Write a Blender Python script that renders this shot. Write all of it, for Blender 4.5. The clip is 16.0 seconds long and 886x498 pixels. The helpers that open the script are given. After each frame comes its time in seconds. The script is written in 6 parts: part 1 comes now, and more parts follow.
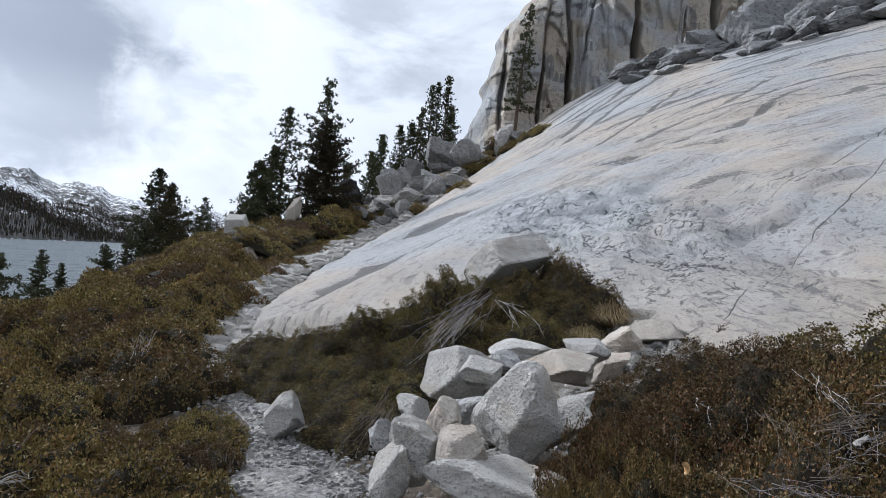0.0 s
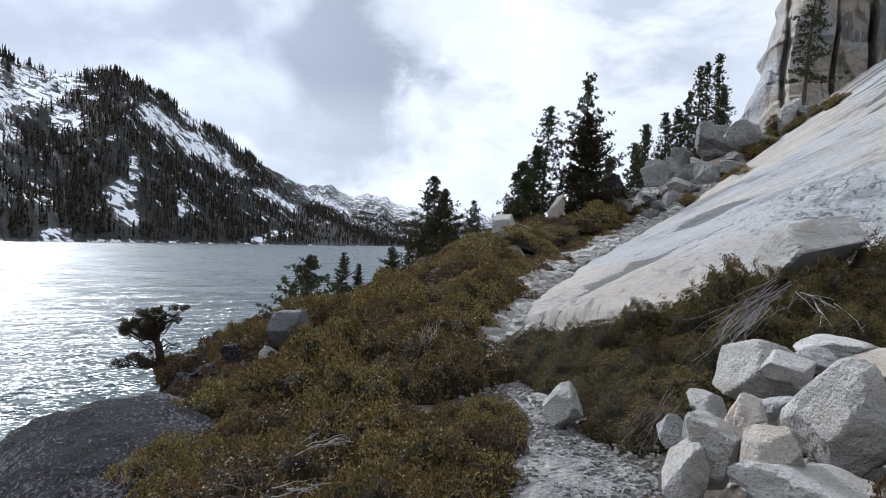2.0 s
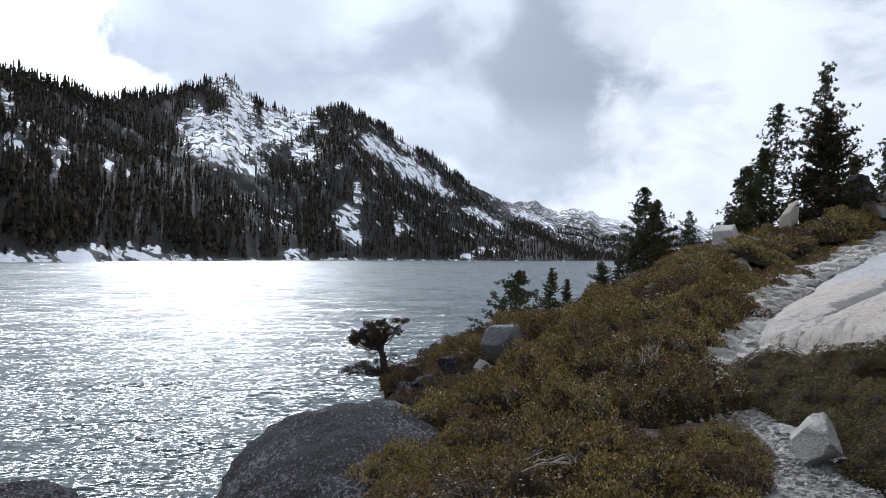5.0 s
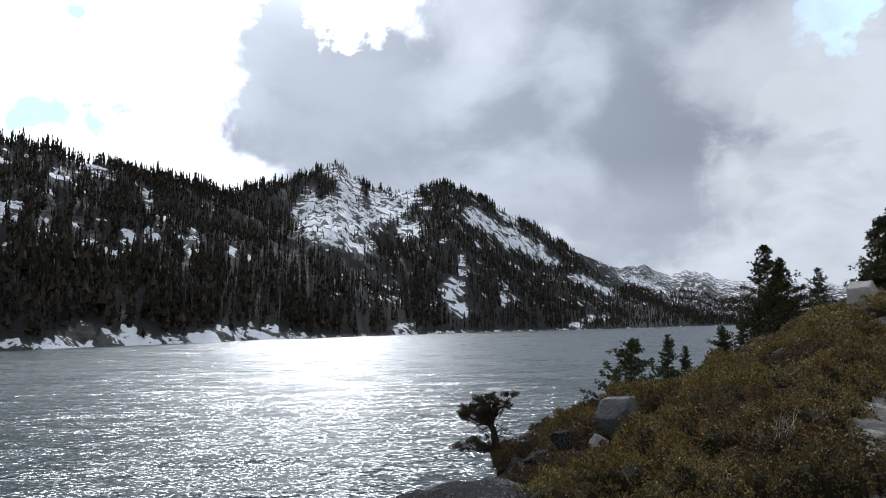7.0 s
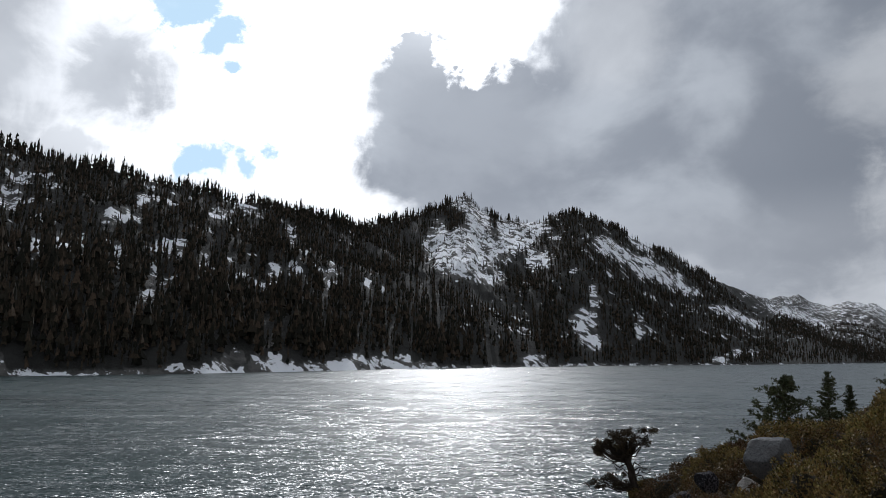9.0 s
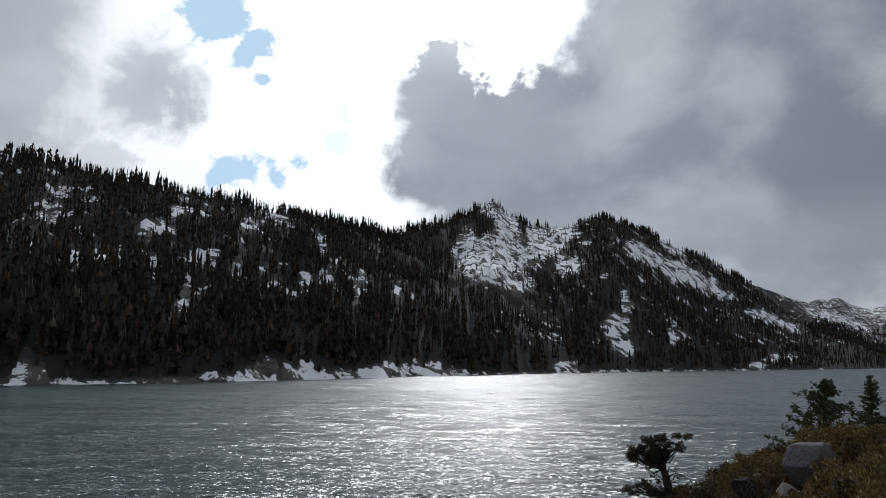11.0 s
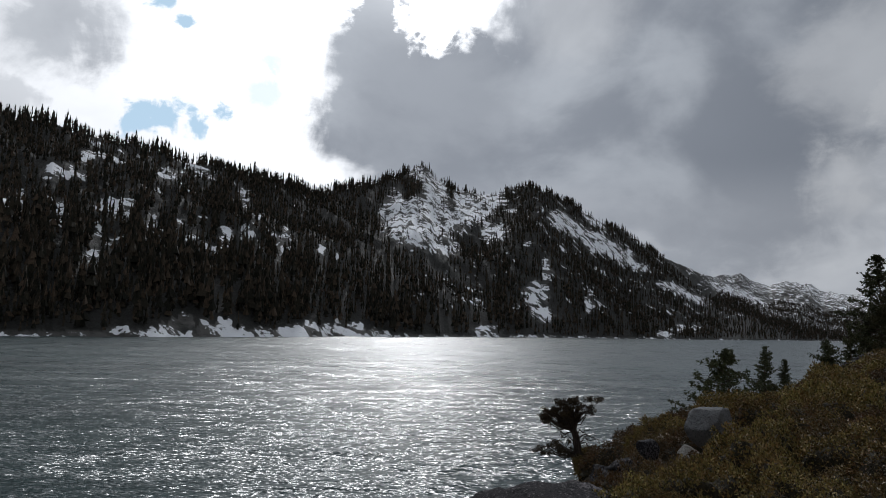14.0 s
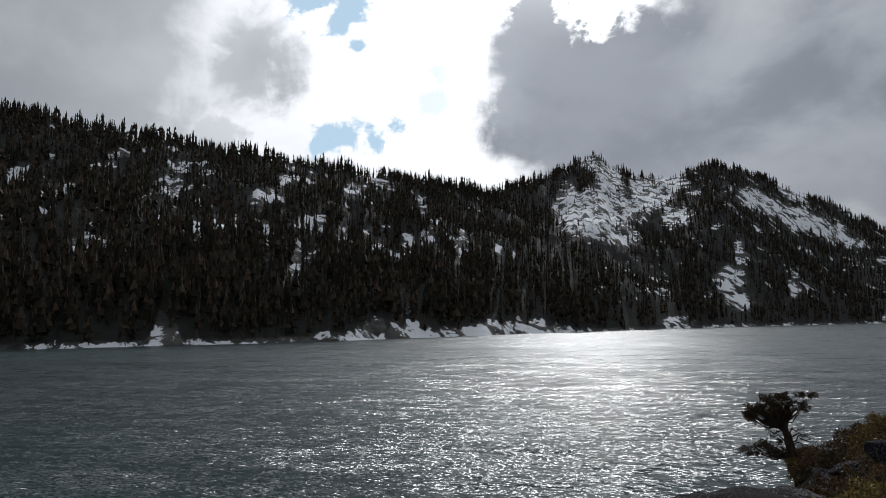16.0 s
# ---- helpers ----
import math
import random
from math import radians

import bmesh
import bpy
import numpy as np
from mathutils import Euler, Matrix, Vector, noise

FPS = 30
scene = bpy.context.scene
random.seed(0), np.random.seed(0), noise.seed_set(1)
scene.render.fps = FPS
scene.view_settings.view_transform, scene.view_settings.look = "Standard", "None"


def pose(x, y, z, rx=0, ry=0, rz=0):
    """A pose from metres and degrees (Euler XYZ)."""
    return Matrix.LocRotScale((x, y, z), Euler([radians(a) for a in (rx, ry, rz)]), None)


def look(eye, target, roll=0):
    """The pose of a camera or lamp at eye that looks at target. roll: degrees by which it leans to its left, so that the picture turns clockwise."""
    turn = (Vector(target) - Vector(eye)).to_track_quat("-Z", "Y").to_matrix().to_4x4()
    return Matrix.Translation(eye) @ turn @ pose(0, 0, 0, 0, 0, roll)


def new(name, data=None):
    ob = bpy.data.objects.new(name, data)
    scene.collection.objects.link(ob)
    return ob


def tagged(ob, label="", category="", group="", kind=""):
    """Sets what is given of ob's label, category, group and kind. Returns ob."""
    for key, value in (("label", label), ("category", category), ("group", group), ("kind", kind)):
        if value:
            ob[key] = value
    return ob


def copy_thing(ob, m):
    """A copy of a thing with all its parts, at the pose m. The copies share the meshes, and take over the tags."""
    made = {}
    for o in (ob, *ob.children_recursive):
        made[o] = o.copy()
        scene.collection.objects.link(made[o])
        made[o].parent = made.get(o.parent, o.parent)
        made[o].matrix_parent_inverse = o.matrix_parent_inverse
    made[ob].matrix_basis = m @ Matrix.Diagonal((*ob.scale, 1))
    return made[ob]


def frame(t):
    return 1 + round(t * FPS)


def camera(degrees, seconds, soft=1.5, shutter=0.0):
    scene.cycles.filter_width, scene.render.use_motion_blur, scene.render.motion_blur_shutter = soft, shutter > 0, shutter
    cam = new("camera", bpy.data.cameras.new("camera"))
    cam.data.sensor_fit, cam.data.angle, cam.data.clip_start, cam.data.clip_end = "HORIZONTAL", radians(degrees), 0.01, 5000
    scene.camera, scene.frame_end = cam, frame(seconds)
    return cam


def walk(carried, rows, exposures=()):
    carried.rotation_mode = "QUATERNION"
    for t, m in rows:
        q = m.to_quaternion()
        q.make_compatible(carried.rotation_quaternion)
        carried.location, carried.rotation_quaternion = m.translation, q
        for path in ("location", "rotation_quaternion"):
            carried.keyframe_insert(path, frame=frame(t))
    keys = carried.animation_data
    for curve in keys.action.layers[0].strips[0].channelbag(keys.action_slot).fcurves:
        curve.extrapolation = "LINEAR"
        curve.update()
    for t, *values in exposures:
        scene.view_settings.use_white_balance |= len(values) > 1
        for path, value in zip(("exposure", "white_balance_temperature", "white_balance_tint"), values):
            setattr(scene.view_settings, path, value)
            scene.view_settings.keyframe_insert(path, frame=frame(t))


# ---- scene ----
cam = camera(68.94, 16.0, 0.6)
PATH = [
    (0, pose(0.108, -0.038, 1.678, 91.100, -3.893, -0.037)),
    (0.5, pose(0.009, -0.014, 1.649, 91.102, -4.594, 3.844)),
    (1, pose(-0.017, -0.010, 1.629, 90.541, -4.779, 10.884)),
    (1.5, pose(-0.006, -0.009, 1.607, 89.835, -3.207, 19.517)),
    (2, pose(0.000, 0.001, 1.601, 89.653, -2.455, 22.975)),
    (2.5, pose(-0.012, -0.020, 1.601, 89.359, -1.253, 28.435)),
    (3, pose(-0.029, -0.013, 1.593, 89.155, -0.477, 32.542)),
    (3.5, pose(-0.039, -0.013, 1.593, 89.333, -0.777, 35.008)),
    (4, pose(-0.047, -0.033, 1.590, 89.172, -0.970, 37.037)),
    (4.2, pose(-0.064, -0.030, 1.594, 89.231, -0.484, 38.730)),
    (6.3, pose(-0.127, -0.014, 1.597, 93.201, -2.463, 42.569)),
    (6.5, pose(-0.121, 0.002, 1.607, 94.390, -0.331, 44.164)),
    (7, pose(-0.095, -0.018, 1.607, 96.552, 0.304, 50.497)),
    (7.5, pose(-0.062, -0.044, 1.600, 97.486, 0.887, 53.996)),
    (8, pose(-0.027, -0.109, 1.595, 98.364, 0.231, 56.596)),
    (8.5, pose(-0.004, -0.122, 1.597, 98.953, -0.742, 58.920)),
    (9, pose(0.008, -0.121, 1.589, 99.254, -0.592, 61.870)),
    (9.2, pose(0.016, -0.112, 1.588, 99.118, -0.593, 62.859)),
    (11.3, pose(0.006, -0.079, 1.539, 99.850, -0.253, 64.548)),
    (11.5, pose(-0.004, -0.065, 1.537, 99.188, -0.216, 62.894)),
    (12, pose(-0.053, -0.031, 1.551, 98.331, 0.085, 59.466)),
    (12.5, pose(-0.065, -0.038, 1.542, 98.131, -0.054, 58.458)),
    (13, pose(-0.072, -0.047, 1.542, 98.083, 0.210, 58.109)),
    (13.5, pose(-0.090, -0.044, 1.548, 97.773, -1.206, 57.154)),
    (14, pose(-0.139, -0.013, 1.532, 96.660, -1.862, 57.716)),
    (14.5, pose(-0.198, 0.048, 1.540, 95.008, 0.088, 65.932)),
    (15, pose(-0.175, 0.049, 1.538, 95.101, 1.846, 69.600)),
    (15.5, pose(-0.150, 0.057, 1.547, 95.333, 1.587, 71.825)),
    (16, pose(-0.152, 0.045, 1.562, 96.207, 0.603, 73.622)),
]
EXPOSURES = [(0.0, -0.2, 5700, 10), (2.0, -0.15, 5700, 10), (4.2, -0.2, 5700, 10), (6.3, -0.5, 5750, 10), (7.0, -0.7, 5800, 10), (8.0, -0.95, 5900, 10), (9.2, -1.22, 6000, 10), (11.3, -1.36, 6000, 10), (16.0, -1.42, 6100, 10)]
walk(cam, PATH, EXPOSURES)

# ------------------------------------------------------------------ light
SUN_AZ, SUN_EL = 61.0, 31.0          # degrees to the left of +y, degrees up


def direction(az, el):
    a, e = radians(az), radians(el)
    return Vector((-math.sin(a) * math.cos(e), math.cos(a) * math.cos(e), math.sin(e)))


sun = new("sun", bpy.data.lights.new("sun", "SUN"))
sun.data.energy, sun.data.angle, sun.data.color = 3.2, radians(5), (1.0, 0.965, 0.92)
sun.matrix_world = look(direction(SUN_AZ, SUN_EL) * 100, (0, 0, 0))


class Nodes:
    """Short hand for building a node tree."""

    def __init__(self, tree):
        self.tree = tree
        tree.nodes.clear()

    def put(self, kind):
        return self.tree.nodes.new(kind)

    def link(self, a, b):
        self.tree.links.new(a, b)

    def feed(self, socket, value):
        if isinstance(value, bpy.types.NodeSocket):
            self.link(value, socket)
        elif isinstance(value, (tuple, list)) and len(value) == 3 and socket.type == "RGBA":
            socket.default_value = (*value, 1)
        else:
            socket.default_value = value

    def math(self, op, a, b=0.0, c=0.0, clamp=False):
        n = self.put("ShaderNodeMath")
        n.operation, n.use_clamp = op, clamp
        for s, v in zip(n.inputs, (a, b, c)):
            self.feed(s, v)
        return n.outputs[0]

    def vmath(self, op, a, b=(0, 0, 0)):
        n = self.put("ShaderNodeVectorMath")
        n.operation = op
        self.feed(n.inputs[0], a)
        if op == "SCALE":
            self.feed(n.inputs["Scale"], b)
        else:
            self.feed(n.inputs[1], b)
        return n.outputs["Value"] if op in ("DOT_PRODUCT", "LENGTH", "DISTANCE") else n.outputs["Vector"]

    def noise(self, vector, scale, detail=4.0, rough=0.55, distort=0.0):
        n = self.put("ShaderNodeTexNoise")
        if vector is not None:
            self.link(vector, n.inputs["Vector"])
        n.inputs["Scale"].default_value, n.inputs["Detail"].default_value = scale, detail
        n.inputs["Roughness"].default_value, n.inputs["Distortion"].default_value = rough, distort
        return n.outputs["Fac"]

    def step(self, value, lo, hi, a=0.0, b=1.0):
        n = self.put("ShaderNodeMapRange")
        n.interpolation_type = "SMOOTHSTEP"
        for s, v in zip(n.inputs, (value, lo, hi, a, b)):
            self.feed(s, v)
        return n.outputs["Result"]

    def mix(self, fac, a, b, mode="MIX"):
        n = self.put("ShaderNodeMix")
        n.data_type, n.blend_type = "RGBA", mode
        self.feed(n.inputs["Factor"], fac)
        self.feed([s for s in n.inputs if s.identifier == "A_Color"][0], a)
        self.feed([s for s in n.inputs if s.identifier == "B_Color"][0], b)
        return [s for s in n.outputs if s.identifier == "Result_Color"][0]

    def mapped(self, vector, scale=(1, 1, 1), turn=(0, 0, 0)):
        """Turned first, then stretched."""
        a, b = self.put("ShaderNodeMapping"), self.put("ShaderNodeMapping")
        self.link(vector, a.inputs["Vector"])
        self.link(a.outputs["Vector"], b.inputs["Vector"])
        a.inputs["Rotation"].default_value, b.inputs["Scale"].default_value = [radians(v) for v in turn], scale
        return b.outputs["Vector"]


world = bpy.data.worlds.new("world")
scene.world = world
world.use_nodes = True
W = Nodes(world.node_tree)
way = W.put("ShaderNodeTexCoord").outputs["Generated"]
sky = W.put("ShaderNodeTexSky")
sky.sky_type, sky.sun_disc, sky.altitude = "NISHITA", False, 2200
sky.sun_elevation, sky.sun_rotation = radians(SUN_EL), radians(-SUN_AZ)
parts = W.put("ShaderNodeSeparateXYZ")
W.link(way, parts.inputs[0])
flat = W.mapped(way, (1, 1, 2.4))
fine = W.noise(flat, 4.6, 8, 0.6, 0.3)
billow = W.noise(way, 9.0, 7, 0.58, 0.5)
shred = W.noise(way, 30.0, 6, 0.6, 0.4)


def cloud(az, el, radius, soft, ragged):
    """A bank of cloud round a direction: 1 inside, 0 outside, with a ragged edge (degrees)."""
    cosine = W.vmath("DOT_PRODUCT", way, tuple(direction(az, el)))
    angle = W.math("MULTIPLY", W.math("ARCCOSINE", W.math("MINIMUM", cosine, 1.0)), 57.2958)
    angle = W.math("ADD", angle, W.math("MULTIPLY", W.math("SUBTRACT", billow, 0.5), ragged))
    angle = W.math("ADD", angle, W.math("MULTIPLY", W.math("SUBTRACT", fine, 0.5), ragged))
    angle = W.math("ADD", angle, W.math("MULTIPLY", W.math("SUBTRACT", shred, 0.5), 0.6 * ragged if radius < 3 else 0.15 * ragged))
    return W.step(angle, radius - soft, radius + soft, 1.0, 0.0)


def any_of(*fields):
    out = fields[0]
    for f in fields[1:]:
        out = W.math("MAXIMUM", out, f)
    return out


def much(field, amount):
    return W.math("MULTIPLY", field, amount)


lobes = any_of(cloud(60.3, 19.2, 8.8, 1.2, 6), cloud(64.2, 24.6, 2.9, 0.8, 5), cloud(66.2, 18.6, 3.6, 0.9, 5), cloud(38, 21, 18, 4.0, 12), cloud(52, 15, 9, 1.5, 8))
notch = any_of(cloud(59.2, 26.4, 1.5, 0.9, 7), cloud(56.8, 27.8, 1.9, 1.2, 7))
lobes = W.math("MULTIPLY", lobes, W.math("SUBTRACT", 1.0, much(notch, 0.95)))
bank = any_of(lobes, much(cloud(108, 23, 13, 3, 9), 0.72), much(cloud(99, 21, 5.5, 2, 8), 0.72), much(cloud(91.0, 21.6, 4.4, 1.6, 9), 0.8), much(cloud(93, 15.5, 2.0, 1.0, 8), 0.5))
grey = W.math("MAXIMUM", bank, W.math("MULTIPLY", W.step(fine, 0.42, 0.66), 0.62))
sunny = W.vmath("DOT_PRODUCT", way, tuple(direction(SUN_AZ + 8, SUN_EL - 4)))
glare = W.math("POWER", W.math("MAXIMUM", sunny, 0.0), 6.5)
core = W.step(W.noise(W.mapped(way, (1, 1, 1.5)), 4.2, 8, 0.52, 0.25), 0.38, 0.62)
shade = W.mix(core, (0.43, 0.465, 0.525), (0.80, 0.835, 0.88))
shade = W.mix(much(any_of(cloud(60, 18.5, 8, 4, 7), much(cloud(31, 15.5, 5, 3, 9), 0.45), much(cloud(29.5, 8.0, 3.5, 2, 7), 0.7), much(cloud(105, 21, 7, 5, 9), 0.3)), 0.62), shade, (0.37, 0.40, 0.455))
shade = W.mix(W.step(parts.outputs[2], 0.16, 0.25, 0.55, 0.0), shade, (0.78, 0.80, 0.84))
shade = W.mix(much(any_of(cloud(26, 12.2, 2.4, 1.6, 6), cloud(20.5, 16.5, 2.6, 1.6, 8), cloud(14, 17, 4.0, 2, 9), much(cloud(23, 20.5, 4.5, 2.5, 9), 0.7), much(cloud(47, 27, 4, 3, 8), 0.6)), 0.85), shade, (1.1, 1.1, 1.1))
clouds = W.mix(grey, (1.05, 1.06, 1.07), shade)
warmth = W.math("ADD", 1.0, W.math("MULTIPLY", glare, 0.4))
clouds = W.vmath("SCALE", clouds, warmth)
clouds = W.mix(W.math("MULTIPLY", W.math("MULTIPLY", glare, 0.8), W.math("SUBTRACT", 1.0, W.math("MULTIPLY", bank, 0.9))), clouds, (4.0, 3.93, 3.85))
hole = any_of(cloud(85.2, 27.0, 2.2, 0.5, 8), cloud(82.9, 25.4, 1.7, 0.5, 8), cloud(81.3, 23.4, 1.1, 0.4, 7), much(cloud(74.0, 21.5, 1.2, 0.7, 6), 0.45), much(cloud(74.2, 19.4, 1.1, 0.7, 6), 0.45),
              cloud(82.4, 15.9, 1.9, 0.5, 8), cloud(84.8, 15.2, 1.3, 0.4, 7), cloud(79.8, 15.7, 1.5, 0.5, 8), cloud(77.8, 17.2, 0.9, 0.4, 6), cloud(18.0, 23.3, 2.4, 0.6, 8))
# the veiled sun, high over the edge of the dark bank
veil = W.math("POWER", W.math("MAXIMUM", W.vmath("DOT_PRODUCT", way, tuple(direction(SUN_AZ, SUN_EL + 1))), 0.0), 260.0)
veil = W.math("MULTIPLY", veil, W.math("SUBTRACT", 1.0, W.math("MULTIPLY", bank, 0.98)))
clouds = W.mix(veil, clouds, (70.0, 68.0, 65.0))
hole = W.math("MULTIPLY", hole, W.math("SUBTRACT", 1.0, W.math("MULTIPLY", bank, 0.7)))
back_sky = W.put("ShaderNodeBackground")
W.link(W.mix(0.8, sky.outputs[0], (10.5, 13.6, 15.6)), back_sky.inputs[0])
back_sky.inputs[1].default_value = 0.15
back_cloud = W.put("ShaderNodeBackground")
W.link(clouds, back_cloud.inputs[0])
back_cloud.inputs[1].default_value = 1.0
blend = W.put("ShaderNodeMixShader")
W.link(W.math("SUBTRACT", 1.0, hole), blend.inputs[0])
W.link(back_sky.outputs[0], blend.inputs[1])
W.link(back_cloud.outputs[0], blend.inputs[2])
W.link(blend.outputs[0], W.put("ShaderNodeOutputWorld").inputs[0])

# ------------------------------------------------------------------ materials


def material(name, build):
    m = bpy.data.materials.new(name)
    m.use_nodes = True
    n = Nodes(m.node_tree)
    bsdf = n.put("ShaderNodeBsdfPrincipled")
    n.link(bsdf.outputs[0], n.put("ShaderNodeOutputMaterial").inputs[0])
    build(n, bsdf)
    return m


def relief(n, bsdf, height, distance, strength=1.0):
    b = n.put("ShaderNodeBump")
    b.inputs["Strength"].default_value, b.inputs["Distance"].default_value = strength, distance
    n.link(height, b.inputs["Height"])
    n.link(b.outputs[0], bsdf.inputs["Normal"])


def granite(name, pale, dark, stain, speck=0.5, stains=0.4, vary=0.15, grain=60.0, coarse=1.0):
    """Granite: grains of two minerals, broad stains, each block a little different."""
    def build(n, bsdf):
        at = n.put("ShaderNodeTexCoord").outputs["Object"]
        own = n.put("ShaderNodeObjectInfo").outputs["Random"]
        at = n.vmath("SCALE", n.vmath("ADD", at, n.vmath("SCALE", (7.0, 3.0, 5.0), own)), 1.0 / coarse)
        g = n.noise(at, grain, 3, 0.7)
        broad = n.noise(at, 2.2, 5, 0.6, 0.4)
        mid = n.noise(at, 9.0, 5, 0.65)
        c = n.mix(n.step(mid, 0.3, 0.7), pale, tuple(0.78 * v for v in pale))
        c = n.mix(n.math("MULTIPLY", n.step(g, 0.52, 0.66), speck), c, dark)
        c = n.mix(n.math("MULTIPLY", n.step(broad, 0.5, 0.68), stains), c, stain)
        c = n.mix(n.math("MULTIPLY", n.step(n.noise(at, 5.0, 8, 0.75), 0.56, 0.7), speck * 0.6), c, dark)
        hue = n.put("ShaderNodeHueSaturation")
        n.link(n.math("ADD", 1 - vary, n.math("MULTIPLY", own, 2 * vary)), hue.inputs["Value"])
        n.link(c, hue.inputs["Color"])
        n.link(hue.outputs[0], bsdf.inputs["Base Color"])
        bsdf.inputs["Roughness"].default_value = 0.85
        bsdf.inputs["Specular IOR Level"].default_value = 0.25
        relief(n, bsdf, n.math("ADD", n.math("MULTIPLY", g, 0.6), n.math("ADD", mid, n.math("MULTIPLY", broad, 1.5))), 0.035, 1.0)
    return material(name, build)


GRANITE = granite("pale_granite", (0.43, 0.412, 0.382), (0.14, 0.14, 0.14), (0.29, 0.25, 0.2), 0.7, 0.6)
GRANITE_WARM = granite("warm_granite", (0.45, 0.405, 0.35), (0.2, 0.185, 0.165), (0.33, 0.245, 0.175), 0.6, 0.5)


def build_mottled(n, bsdf):
    """Dark lichen-covered granite with pale patches where the crust has come off."""
    at = n.put("ShaderNodeTexCoord").outputs["Object"]
    blot = n.noise(n.mapped(at, (1.5, 1.0, 1.4), (0, 0, 10)), 19.0, 5, 0.68)
    broad = n.noise(at, 0.9, 4, 0.6)
    g = n.noise(at, 45, 4, 0.7)
    c = n.mix(n.step(g, 0.4, 0.65), (0.010, 0.010, 0.012), (0.036, 0.034, 0.038))
    pale = n.step(n.math("ADD", blot, n.math("MULTIPLY", n.math("SUBTRACT", broad, 0.5), 0.5)), 0.51, 0.60)
    c = n.mix(n.math("MULTIPLY", pale, 0.6), c, (0.19, 0.175, 0.185))
    n.link(c, bsdf.inputs["Base Color"])
    bsdf.inputs["Roughness"].default_value = 0.85
    bsdf.inputs["Specular IOR Level"].default_value = 0.08
    relief(n, bsdf, n.math("ADD", blot, n.math("ADD", n.math("MULTIPLY", g, 0.2), n.noise(at, 4, 5, 0.6))), 0.08, 1.0)


GRANITE_DARK = material("lichened_granite", build_mottled)
GRANITE_CHIPS = granite("crushed_granite", (0.26, 0.252, 0.243), (0.14, 0.135, 0.13), (0.24, 0.215, 0.185), 0.6, 0.6)
GRANITE_GREY = granite("weathered_granite", (0.30, 0.295, 0.285), (0.085, 0.08, 0.08), (0.14, 0.135, 0.13), speck=0.75, stains=0.6, grain=30.0)


BOULDER_GREY = granite("lichen_stained_boulder_granite", (0.235, 0.228, 0.218), (0.06, 0.072, 0.07), (0.15, 0.145, 0.14), 0.8, 0.7, 0.15, 30.0, 5.0)
BOULDER_PALE = granite("pale_boulder_granite", (0.38, 0.365, 0.345), (0.13, 0.125, 0.12), (0.24, 0.22, 0.195), 0.75, 0.6, 0.12, 30.0, 5.0)


PERCHED = granite("lichen_blackened_granite", (0.13, 0.13, 0.134), (0.022, 0.03, 0.032), (0.075, 0.07, 0.07), 0.9, 0.8, 0.1, 45.0, 1.2)
LEDGE_GREY = granite("dark_fractured_bedrock", (0.215, 0.215, 0.212), (0.05, 0.05, 0.05), (0.12, 0.112, 0.105), 0.85, 0.6, 0.25, 30.0, 5.0)


